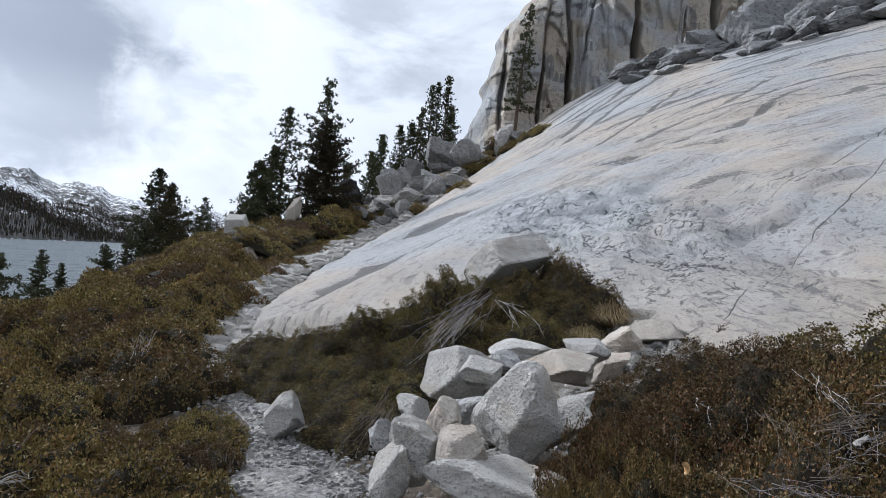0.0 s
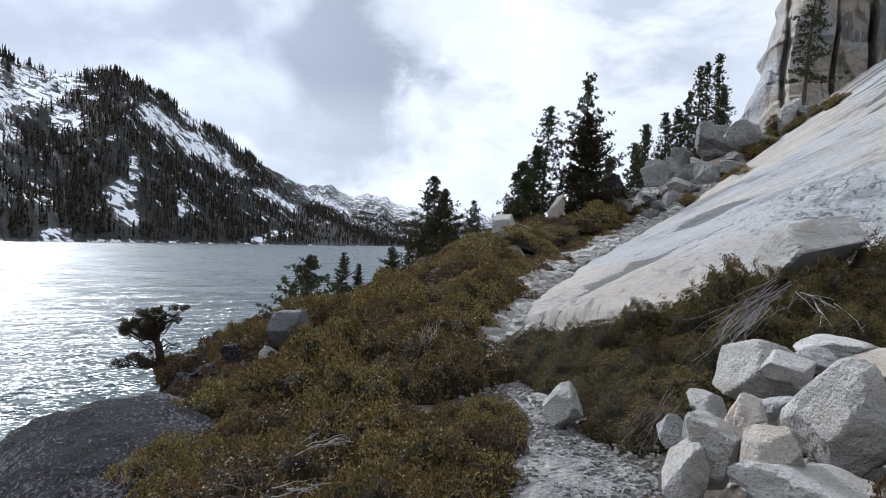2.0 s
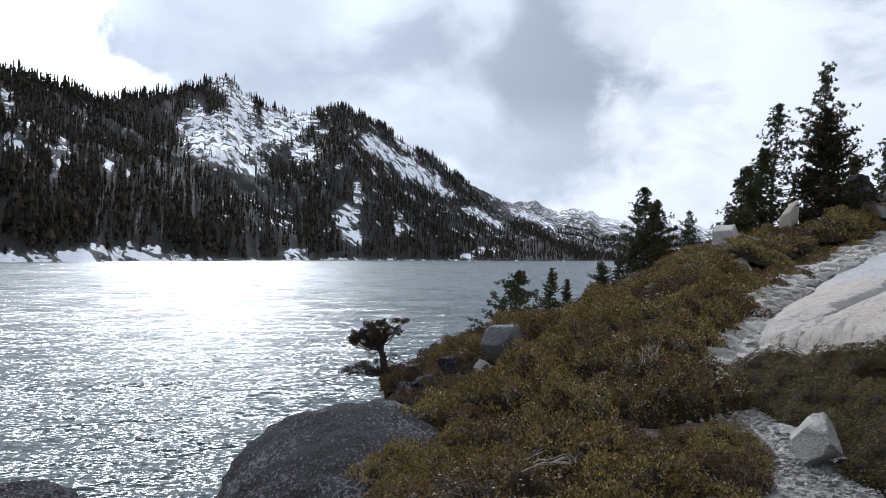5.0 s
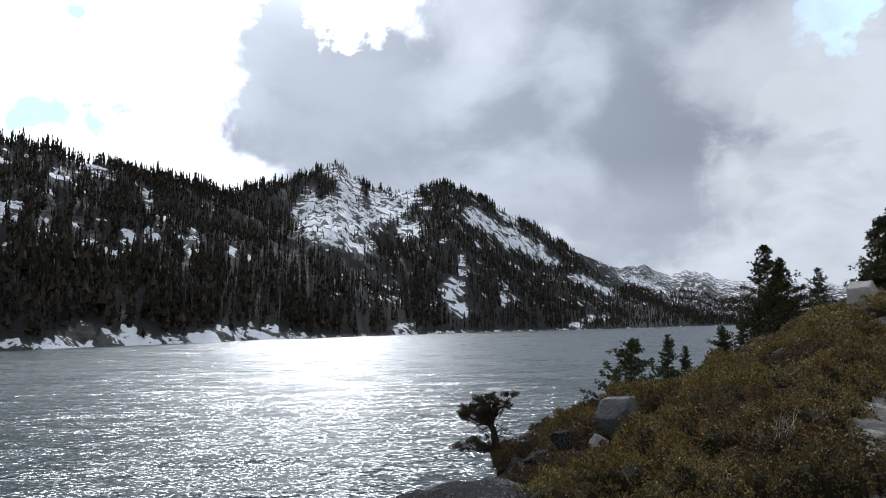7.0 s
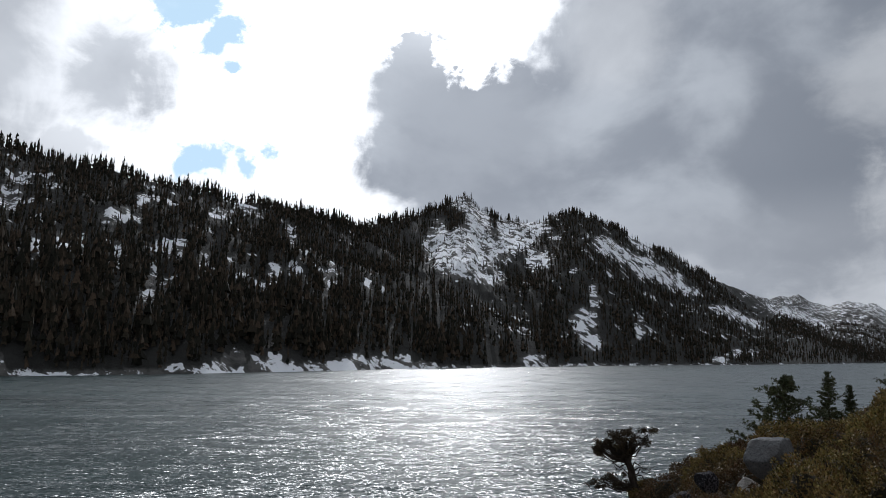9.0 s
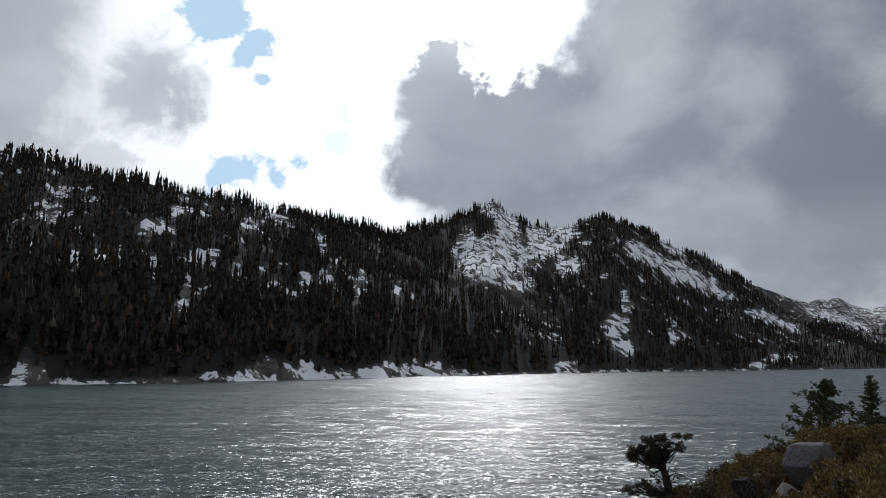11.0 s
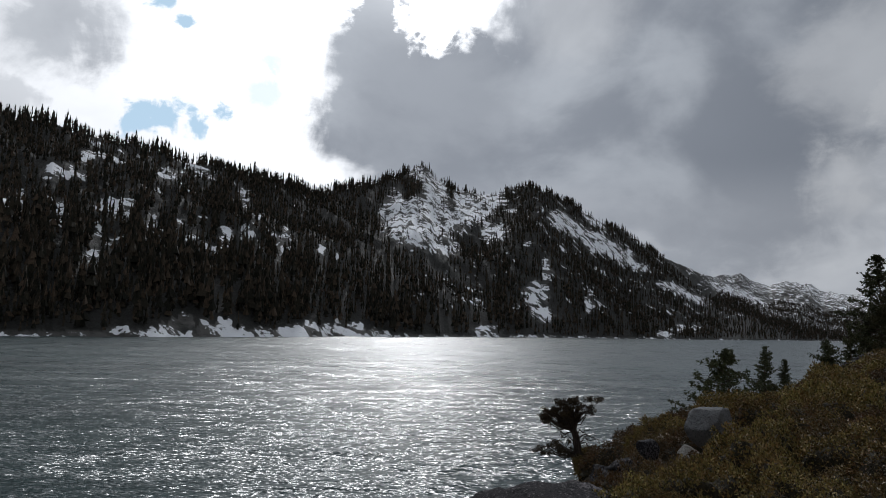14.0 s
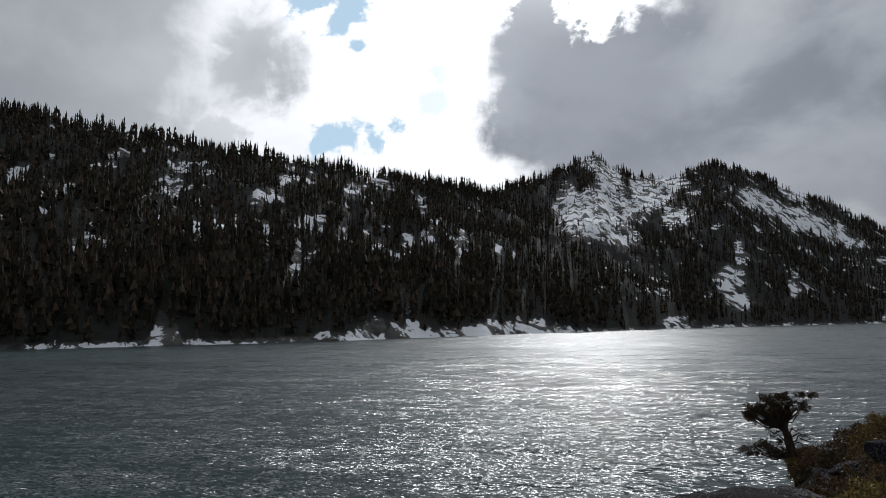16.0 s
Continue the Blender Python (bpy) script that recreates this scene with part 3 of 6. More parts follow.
def grid_faces(rows, cols):
    i = np.arange(rows * cols).reshape(rows, cols)
    return np.stack([i[:-1, :-1], i[:-1, 1:], i[1:, 1:], i[1:, :-1]], -1).reshape(-1, 4)


SPHERES = {}


def sphere(detail):
    if detail not in SPHERES:
        bm = bmesh.new()
        bmesh.ops.create_icosphere(bm, subdivisions=detail, radius=1)
        SPHERES[detail] = (np.array([v.co[:] for v in bm.verts]), np.array([[v.index for v in f.verts] for f in bm.faces]))
        bm.free()
    return SPHERES[detail]


def rock_arrays(size, seed, detail=4, cuts=9, worn=0.02, bumps=0.035, boxy=True, lean=(0, 0, 0), skew=0.32):
    """A broken block: a sphere cut by random planes, its edges worn, its faces uneven."""
    rng = np.random.default_rng(seed)
    dirs, faces = sphere(detail)
    normals = rng.normal(size=(cuts, 3))
    normals /= np.linalg.norm(normals, axis=1, keepdims=True)
    box = np.eye(3) + rng.normal(0, skew, (3, 3))
    box /= np.linalg.norm(box, axis=1, keepdims=True)
    normals = np.vstack([normals, box, -box])
    depth = np.concatenate([rng.uniform(0.6, 0.95, cuts), rng.uniform(0.52, 0.86, 6) if boxy else np.full(6, 0.97)])
    facing = np.maximum(dirs @ normals.T, 1e-3) / depth
    sharp = 1.0 / (worn + 1e-3)
    reach = (facing ** sharp).sum(1) ** (-1 / sharp)
    p = dirs * reach[:, None]
    lump = rugged(p[:, 0] * 2 + seed, p[:, 1] * 2, p[:, 2] * 2, seed, 5, 0.6)
    p = p * (1 + bumps * lump)[:, None]
    p = p @ np.array(pose(0, 0, 0, *lean).to_3x3()).T
    lo, hi = p.min(0), p.max(0)
    p = (p - (lo + hi) / 2) / (hi - lo)
    return p * np.asarray(size), faces


def block_arrays(size, rng):
    """A small angular stone: a box with every corner knocked about."""
    c = np.array([(x, y, z) for x in (-0.5, 0.5) for y in (-0.5, 0.5) for z in (-0.5, 0.5)])
    c = c * (1 - 0.25 * (c[:, 2:] > 0)) + rng.uniform(-0.2, 0.2, (8, 3))
    return c * np.asarray(size), np.array([(0, 1, 3, 2), (4, 6, 7, 5), (0, 4, 5, 1), (2, 3, 7, 6), (0, 2, 6, 4), (1, 5, 7, 3)])


def rock(name, at, size, seed, mat, label, category="rock", group="", turn=(0, 0, 0), detail=5, cuts=9, worn=0.02, bumps=0.035, shade=False, boxy=True, lean=(0, 0, 0), skew=0.32):
    v, f = rock_arrays(size, seed, detail, cuts, worn, bumps, boxy, lean, skew)
    ob = new(name, mesh_of(name, v, f, mat, shade))
    ob.matrix_world = pose(*at, *turn)
    return tagged(ob, label, category, group)


def stick(points, radii, sides=4):
    """A tapering rod along points."""
    points, radii = np.asarray(points, float), np.asarray(radii, float)
    along = np.gradient(points, axis=0)
    along /= np.linalg.norm(along, axis=1, keepdims=True) + 1e-9
    side = np.cross(along, (0.31, 0.17, 0.93))
    side /= np.linalg.norm(side, axis=1, keepdims=True) + 1e-9
    up = np.cross(along, side)
    a = np.arange(sides) * 2 * np.pi / sides
    ring = side[:, None] * np.cos(a)[None, :, None] + up[:, None] * np.sin(a)[None, :, None]
    v = (points[:, None] + ring * radii[:, None, None]).reshape(-1, 3)
    f = []
    for i in range(len(points) - 1):
        for j in range(sides):
            k = (j + 1) % sides
            f.append((i * sides + j, i * sides + k, (i + 1) * sides + k, (i + 1) * sides + j))
    return v, np.array(f)


def joined(pieces):
    vs, fs, start = [], [], 0
    for v, f in pieces:
        vs.append(v)
        fs.append(f + start)
        start += len(v)
    return np.concatenate(vs), np.concatenate(fs)


def leaves(centres, normals, length, width, rng, tilt=0.9):
    """Small pointed leaves, one at every centre."""
    n = len(centres)
    d = normals + rng.normal(0, tilt, (n, 3))
    d /= np.linalg.norm(d, axis=1, keepdims=True) + 1e-9
    s = np.cross(d, rng.normal(size=(n, 3)))
    s /= np.linalg.norm(s, axis=1, keepdims=True) + 1e-9
    L = length * rng.uniform(0.7, 1.25, (n, 1))
    B = width * rng.uniform(0.7, 1.25, (n, 1))
    v = np.stack([centres + d * L * 0.25 + s * B * 0.55, centres + d * L, centres + d * L * 0.15 - s * B * 0.45], 1)
    return v.reshape(-1, 3), np.arange(3 * n).reshape(n, 3)


# ------------------------------------------------------------------ the lie of the land
LAKE = -10.4


def trail_x(y):
    return np.interp(y, [-30, 0, 4.3, 5.8, 8.7, 11.5, 15.5, 20, 26, 40, 60], [0.3, 0, -0.75, -1.15, -2.9, -3.65, -4.4, -4.7, -4.7, -4.0, -3.0])


def trail_z(y):
    return np.interp(y, [-30, 8, 10, 15, 25, 36, 50, 75, 100], [0, 0, 0.1, 0.75, 2.1, 4.1, 7.4, 12, 13])


def shelf_x(y):
    return np.interp(y, [-30, 0, 4.3, 8.7, 15, 20, 28, 36, 50, 90], [0.3, 0, -0.75, -2.9, -4.3, -5.0, -8, -12, -22, -30])


def edge_x(y):
    """The brink where the slope breaks off towards the lake."""
    return np.interp(y, [-30, 0, 2.6, 5, 8, 10.5, 12.3, 20, 24, 30, 50, 90], [-4, -2.5, -3.4, -4.9, -7.6, -10.1, -12.6, -14.6, -16.8, -20, -34, -60])


def toe_x(y):
    """The foot of the granite slab."""
    return np.interp(y, [-20, 3.5, 5.3, 7.5, 8.6, 9.6, 10.6, 14, 20.6, 30, 42, 49.5, 60], [22, 4.0, 2.9, 2.15, 0.6, -1.8, -3.3, -3.75, -4.1, -3.3, -0.4, 4.6, 11])


def slab_z(x, y):
    """A gently domed slope that rises to the right and ahead, and rolls over at its crown."""
    x, y = np.clip(x, -8, 48), np.clip(y, -10, 66)
    over = np.maximum(0.434 * x + 0.9 * y - 49.5, 0)
    x, y = x - over * 0.434, y - over * 0.9
    z = -0.218 + 0.0961 * x + 0.1322 * y - 0.00514 * x * x + 0.01317 * x * y + 0.00042 * y * y
    z = z + 0.9 * np.exp(-((x - 13) / 7) ** 2 - ((y - 51) / 9) ** 2) - 0.5 * np.exp(-((x - 20) / 6) ** 2 - ((y - 45) / 6) ** 2)
    return z - 0.12 * over


def ground_z(x, y):
    x, y = np.asarray(x, float), np.asarray(y, float)
    mid, z = trail_x(y), trail_z(y)
    lean = np.clip(0.10 + (y - 26) * 0.016, 0.0, 0.5)
    left = np.minimum(x - mid, 0)
    d = np.maximum(shelf_x(y) - x, 0)
    brink = np.maximum(edge_x(y) - x, 0)
    drop = 0.05 * d + np.interp(y, [4, 6, 10.3, 12.3, 14, 19], [0.03, 0.04, 0.04, 0.024, 0.026, 0.042]) * np.minimum(d, 12) ** 2 + 1.25 * brink * smooth(brink / 1.5 + 0.3)
    right = np.maximum(x - mid - 0.35, 0)
    h = z + left * lean * (y > 10) - drop + np.maximum(np.interp(y, [3.6, 5.0], [0.2, 0.3]), lean) * np.minimum(right, 60)
    past = x - toe_x(y)
    bank = np.where(y < 11, 0.0, 0.28) * np.maximum(-past - 0.1, 0)
    h = np.where(past > -2.4, np.minimum(h, slab_z(x, y) + 0.08 + bank - 0.35 * smooth((past + 0.3) / 0.8) - 0.9 * smooth((past - 0.2) / 1.5)), h)
    h = h + 0.07 * rugged(x * 0.8, y * 0.8, 0, 5, 3) * smooth((np.abs(x - mid) - 0.4) / 1.0)
    return np.clip(h, LAKE - 2.5, 40)


def slope_turn(x, y, spin):
    """The turn that stands a plant on the slope."""
    e = 0.5
    gx = (ground_z(x + e, y) - ground_z(x - e, y)) / (2 * e)
    gy = (ground_z(x, y + e) - ground_z(x, y - e)) / (2 * e)
    n = Vector((-0.8 * float(gx), -0.8 * float(gy), 1)).normalized()
    return (Vector((0, 0, 1)).rotation_difference(n)).to_matrix().to_4x4() @ pose(0, 0, 0, 0, 0, spin)


# one sheet of ground out to the horizon, finer near the trail
radii = np.concatenate([[0.05], np.geomspace(0.4, 90, 180), np.geomspace(95, 4800, 40)])
angles = np.radians(np.linspace(0, 360, 401))
gx, gy = -np.outer(radii, np.sin(angles)), np.outer(radii, np.cos(angles))
gv = np.stack([gx, gy, ground_z(gx, gy)], -1).reshape(-1, 3)
tagged(new("ground", mesh_of("ground", gv, grid_faces(len(radii), len(angles)), SOIL, True)), "brown leaf-littered soil of the hillside above the lake", "ground", kind="structure")

# the trail
ty = np.linspace(-6, 9.6, 180)
tu = np.linspace(-1, 1, 17)
half = np.interp(ty, [-6, 3, 5, 8, 12, 20, 33], [0.7, 0.6, 0.5, 0.38, 0.4, 0.5, 0.5]) + 0.12 * rough(ty * 1.3, 0, 0, 3)
reach_ = np.where(ty > 11, np.maximum(half, toe_x(ty) - trail_x(ty) + 0.35), half)
tx = trail_x(ty)[:, None] + np.where(tu[None] > 0, reach_[:, None], half[:, None]) * tu[None]
tyy = np.repeat(ty[:, None], 17, 1)
tz = np.where(tx > toe_x(tyy), np.maximum(ground_z(tx, tyy), slab_z(tx, tyy) - 0.3), ground_z(tx, tyy)) + 0.05 - 0.1 * np.abs(tu)[None] ** 4 + 0.025 * rugged(tx * 3, tyy * 3, 0, 8, 3)
tagged(new("trail", mesh_of("trail", np.stack([tx, tyy, tz], -1).reshape(-1, 3), grid_faces(len(ty), 17), GRAVEL, True)), "narrow trail of pale crushed granite gravel", "trail", kind="structure")

# the slab of bare granite
sy = np.concatenate([np.linspace(-8, 3, 25), np.linspace(3.1, 11, 220), np.linspace(11.1, 25, 140), np.linspace(25.3, 62, 110)])
su = np.concatenate([[-0.02], np.linspace(0, 1, 170) ** 1.7])
left_edge = toe_x(sy) + 0.15 * rough(sy * 0.9, 0, 0, 12)
sx = left_edge[:, None] + (48 - left_edge[:, None]) * su[None]
syy = np.repeat(sy[:, None], len(su), 1)
inward = np.minimum(sx - left_edge[:, None], 8)
flow = np.hypot(sx - 15.8, syy - 7.9) + 0.8 * rough(sx * 0.2, syy * 0.2, 0, 19)
along = np.arctan2(syy - 7.9, sx - 15.8) * 20
far_in = smooth(inward / 2.5)
sz = slab_z(sx, syy) + 0.2 * rugged(flow * 0.4, along * 0.05, 0, 20, 3) * far_in + 0.03 * rugged(sx * 0.9, syy * 0.9, 0, 24, 4, 0.6)
ledge = rugged(flow * 0.42 + 3, along * 0.07, 0, 30, 3)
sz = sz - 0.15 * (smooth((ledge - 0.1) * 6) - 0.5 * smooth((ledge - 0.1) * 1.4)) * far_in
flaky = np.exp(-((sx - 3.8) / 3.0) ** 4 - ((syy - 16.5) / 6.5) ** 4)
scarp = rugged(sx * 1.7 + 0.4 * syy, syy * 1.1, 0, 33, 4, 0.65) * 2.0
scarp = np.floor(scarp) + smooth((scarp - np.floor(scarp)) * 3.5)          # broken steps where plates have flaked off
sz = sz + flaky * 0.09 * scarp * far_in
sz = sz - 0.75 * (1 - smooth((inward + 0.25) / 0.9)) ** 2
# dark lichened seams that sweep across the slab: half width, strength, then points of the seam
SEAMS = [(0.22, 1.0, (5.6, 30.6), (9.1, 34.2), (13.7, 39.0), (16.3, 38.1)), (0.3, 1.0, (6.6, 36.7), (10.2, 41.1), (16.0, 46.0)), (0.3, 0.9, (4.5, 37.0), (10.0, 43.5), (14.1, 46.4)),
         (0.25, 0.9, (7.3, 26.8), (9.8, 27.6), (12.1, 27.3), (16.2, 30.7), (19.4, 30.8)), (0.6, 0.75, (5.9, 26.9), (9.2, 25.7), (10.3, 25.0)), (0.7, 1.3, (-0.9, 23.6), (0.3, 25.4), (1.2, 25.2)),
         (0.5, 1.3, (-2.0, 11.9), (-1.4, 17.0), (0.2, 20.4)), (0.07, 0.9, (-2.6, 9.3), (-1.9, 11.5), (-1.1, 14.8)), (0.6, 0.7, (6.9, 17.9), (8.2, 18.1)),
         (0.25, 0.8, (10.7, 31.8), (13.0, 30.4), (16.5, 32.4)), (0.22, 0.9, (8.6, 29.1), (14.1, 32.6), (18.6, 35.5))]
lichen = np.zeros_like(sx)
for wide_, much_, *line in SEAMS:
    best = np.full_like(sx, 99.0)
    for (ax, ay), (bx, by) in zip(line[:-1], line[1:]):
        q = np.clip(((sx - ax) * (bx - ax) + (syy - ay) * (by - ay)) / ((bx - ax) ** 2 + (by - ay) ** 2), 0, 1)
        best = np.minimum(best, np.hypot(sx - ax - q * (bx - ax), syy - ay - q * (by - ay)))
    best = best + 0.5 * wide_ * rough(sx * 1.2, syy * 1.2, 0, 39)
    lichen = np.maximum(lichen, much_ * np.exp(-(best / wide_) ** 2))
    sz = sz - 0.10 * much_ * np.exp(-(best / wide_) ** 2)
me = mesh_of("granite_slab", np.stack([sx, syy, sz], -1).reshape(-1, 3), grid_faces(len(sy), len(su)), SLAB, True)
me.attributes.new("lichen", "FLOAT", "POINT").data.foreach_set("value", lichen.astype(np.float32).ravel())
tagged(new("granite_slab", me), "huge smooth slab of pale glaciated granite beside the trail", "rock slab", kind="structure")

# the lake
lr = np.concatenate([[2], np.geomspace(8, 4700, 60)])
la = np.radians(np.linspace(-10, 190, 121))
lx, ly = -np.outer(lr, np.sin(la)), np.outer(lr, np.cos(la))
tagged(new("lake", mesh_of("lake", np.stack([lx, ly, 0 * lx + LAKE], -1).reshape(-1, 3), grid_faces(len(lr), len(la)), WATER, True)), "grey-green mountain lake ruffled by wind", "water", kind="structure")

# ------------------------------------------------------------------ the far side of the lake
# bearing from +y to the left, distance of the shore, distance and elevation angle of the ridge
BEARING = [10, 18, 23, 28, 32, 36, 39, 42, 45, 47.5, 50.4, 53, 56.3, 58.5, 60.2, 62, 66, 70, 75, 83, 90, 99, 108, 125, 150]
SHORE = [2300, 2300, 2300, 2100, 1500, 1220, 1080, 980, 900, 830, 760, 700, 650, 615, 590, 565, 520, 465, 425, 380, 365, 360, 355, 345, 330]
RIDGE = [4300, 4300, 4300, 4300, 4000, 2300, 1900, 1750, 1600, 1500, 1450, 1400, 1350, 1320, 1300, 1250, 1060, 930, 880, 830, 800, 790, 780, 760, 700]
RISE = [2.3, 2.7, 3.2, 3.8, 4.2, 4.8, 6.2, 8.3, 9.7, 11.3, 12.4, 11.7, 11.7, 12.6, 13.9, 12.7, 11.7, 10.9, 12.0, 13.1, 13.9, 14.9, 15.2, 14.5, 13.0]


def shore(a):
    """Distance of the far shore by bearing, with small coves."""
    return np.interp(a, BEARING, SHORE) + 3 * rough(a * 0.9, 0, 0, 41) + 1.5 * rough(a * 3, 0, 0, 42)


def mountain_z(x, y):
    r, a = np.hypot(x, y), np.degrees(np.arctan2(-x, y))
    a = np.where(a < -90, a + 360, a)
    near, far = shore(a), np.interp(a, BEARING, RIDGE)
    top = far * np.tan(np.radians(np.interp(a, BEARING, RISE))) - LAKE
    top = top * (1 + 0.10 * rugged(a * 0.7, 0, 0, 49, 4) * smooth((far - 2500) / 1200))
    u = (r - near) / (far - near)
    h = np.where(u < 1, np.clip(u, 0, 1) ** 1.04, 1 - 0.55 * (u - 1)) * top
    gully = 0.05 * rugged(x / 190, y / 190, 0, 44, 5, 0.55) - 0.05 * np.abs(rough(a * 0.55, r / 900, 0, 48)) * smooth(u * 3)
    h = h + top * gully * smooth(u * 4) * smooth((1 - u) * 2.5)
    h = h + (4 * rugged(a * 1.3, r / 60, 0, 46, 3) + 9 * np.abs(rough(a * 2.1, 0, 0, 47)) * np.exp(-((a - 60) / 3.0) ** 2)) * smooth(u * 2)
    h = h + 0.22 * np.minimum(np.maximum(r - near, 0), 8) + np.minimum(r - near, 0) * 0.3
    return LAKE + h


# open snowfields by bearing, elevation, half width, half height and slant (degrees)
PEAK_SNOW = [(59.9, 8.9, 2.7, 2.1, 0), (58.9, 11.9, 0.9, 1.3, -30), (53.9, 11.2, 1.2, 0.9, 0), (53.5, 8.3, 1.0, 0.8, 0), (51.9, 10.2, 0.45, 0.25, 0), (56.6, 9.6, 1.6, 1.0, 0), (58.3, 6.8, 1.7, 0.6, 0), (62.4, 9.4, 1.2, 2.0, 0), (55.0, 10.0, 1.3, 0.9, 0), (56.2, 11.0, 1.0, 0.6, 0)]
RIDGE_SNOW = [(47.2, 9.1, 1.4, 0.75, 30), (44.4, 7.5, 2.3, 0.75, 30), (46.0, 8.4, 1.6, 0.7, 30), (42.0, 6.0, 1.9, 0.55, 30), (44.7, 9.2, 1.5, 0.22, 33), (40.8, 7.3, 1.2, 0.17, 30), (38.3, 3.6, 1.5, 0.42, 22), (36.7, 2.8, 1.2, 0.32, 20), (34.0, 3.5, 1.4, 0.25, 20), (32.2, 2.75, 1.2, 0.22, 20), (35.9, 4.9, 0.9, 0.16, 15)]
GULLY_SNOW = [(49.6, 2.9, 1.0, 1.1, 0), (48.8, 5.2, 0.4, 1.2, 0), (49.0, 1.2, 0.8, 0.7, 0), (45.1, 2.1, 0.45, 0.6, 0), (53.9, -0.4, 1.3, 0.35, 0), (37.2, 0.3, 1.2, 0.28, 0), (39.0, -0.2, 0.7, 0.24, 0)]
HILL_SNOW = [(96.7, 11.2, 0.9, 0.9), (96.2, 12.6, 0.9, 0.4), (94.1, 12.5, 0.45, 0.3), (88.9, 8.1, 0.45, 0.6), (86.8, 8.1, 0.6, 0.45), (85.2, 8.0, 0.45, 0.6), (86.2, 6.6, 0.35, 0.55), (84.3, 7.8, 0.35, 0.5), (82.5, 7.4, 0.4, 0.65),
             (86.5, 4.3, 0.65, 0.6), (81.7, 11.6, 0.75, 0.45), (80.3, 11.6, 0.6, 0.35), (78.4, 11.6, 0.75, 0.35), (85.5, 12.2, 0.45, 0.3), (75.3, 10.1, 0.45, 0.9), (76.7, 6.8, 0.6, 0.75), (75.1, 7.1, 0.6, 0.75), (71.8, 6.6, 0.5, 1.5),
             (80.1, 7.7, 0.25, 0.45), (92.8, 7.6, 0.75, 0.35), (91.5, 8.3, 0.45, 0.6), (68.8, 6.2, 0.2, 0.45), (67.3, 5.6, 0.25, 0.35)]


def open_slope(a, el, grow=1.0):
    """How open the mountainside is at a bearing and elevation: 1 in the middle of a snowfield."""
    a = a + 0.22 * rugged(a * 1.7, el * 1.7, 0, 54, 3)
    el = el + 0.20 * rugged(a * 1.7, el * 1.7, 0, 58, 3)
    best = np.zeros_like(a)
    for az, up, wide, high, *slant in PEAK_SNOW + RIDGE_SNOW + GULLY_SNOW + HILL_SNOW:
        t = radians(slant[0]) if slant else 0.0
        da, de = a - az, el - up
        u, v = (da * math.cos(t) + de * math.sin(t)) / (wide * grow), (de * math.cos(t) - da * math.sin(t)) / (high * grow)
        best = np.maximum(best, np.clip(1.35 - 0.95 * (u * u + v * v), 0, 1))
    return best


def bare(x, y, ahead=0.0):
    """1 where snow or rock shows and few trees stand."""
    r, a = np.hypot(x, y), np.degrees(np.arctan2(-x, y))
    a = np.where(a < -90, a + 360, a)
    el = np.degrees(np.arctan((mountain_z(x, y) - 1.6) / r)) + ahead
    b = open_slope(a, el, 1.1) * np.where(a > 65, 0.85, 1.0)
    b = np.maximum(b, 0.75 * np.exp(-((a - 60.4) / 1.1) ** 2) * smooth((el - 12.2) / 0.8))
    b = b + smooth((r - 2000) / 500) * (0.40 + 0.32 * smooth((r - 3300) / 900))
    b = b + smooth((rugged(x / 22, y / 22, 0, 61, 3) - 0.42) * 4.0) * smooth((a - 66) / 8) * smooth((el - 4.5) / 2)
    b = b + smooth((rugged(x / 16, y / 16, 0, 62, 3) - 0.52) * 4.0) * smooth((62 - a) / 4) * smooth((el - 0.5) / 1.5) * 0.8
    near = shore(a)
    reach = np.exp(-((a - 77.8) / 4.2) ** 4) + 1.05 * np.exp(-((a - 67.6) / 4.1) ** 4) + 1.0 * np.exp(-((a - 96.7) / 1.0) ** 4) + 0.25 * np.exp(-((a - 84) / 1.2) ** 2)
    bank = reach * np.clip(0.75 + 0.35 * rough(a * 0.9 + 0.4, 0, 0, 66) + 0.45 * rough(a * 2.7, 0, 0, 67), 0.2, 1.2)
    deep = 2.2 + 24 * bank
    b = b + smooth((r - near + 14) / 6) * (1 - smooth((r - near - deep) / 3)) * (0.75 + 0.25 * bank)
    return np.clip(b, 0, 1)


mr = np.linspace(0, 1, 130)
ma = np.concatenate([np.linspace(10, 36, 80), np.linspace(36.2, 112, 420), np.linspace(113, 150, 30)])
mnear, mfar = np.interp(ma, BEARING, SHORE), np.interp(ma, BEARING, RIDGE)
mrad = (mnear - 30)[:, None] + (mfar * 1.12 - mnear + 30)[:, None] * (mr ** 1.25)[None]
mx, my = -mrad * np.sin(np.radians(ma))[:, None], mrad * np.cos(np.radians(ma))[:, None]
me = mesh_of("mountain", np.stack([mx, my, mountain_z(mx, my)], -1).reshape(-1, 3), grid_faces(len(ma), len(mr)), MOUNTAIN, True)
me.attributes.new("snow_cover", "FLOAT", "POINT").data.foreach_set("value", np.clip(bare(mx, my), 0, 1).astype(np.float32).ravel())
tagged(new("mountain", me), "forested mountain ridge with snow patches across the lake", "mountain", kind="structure")


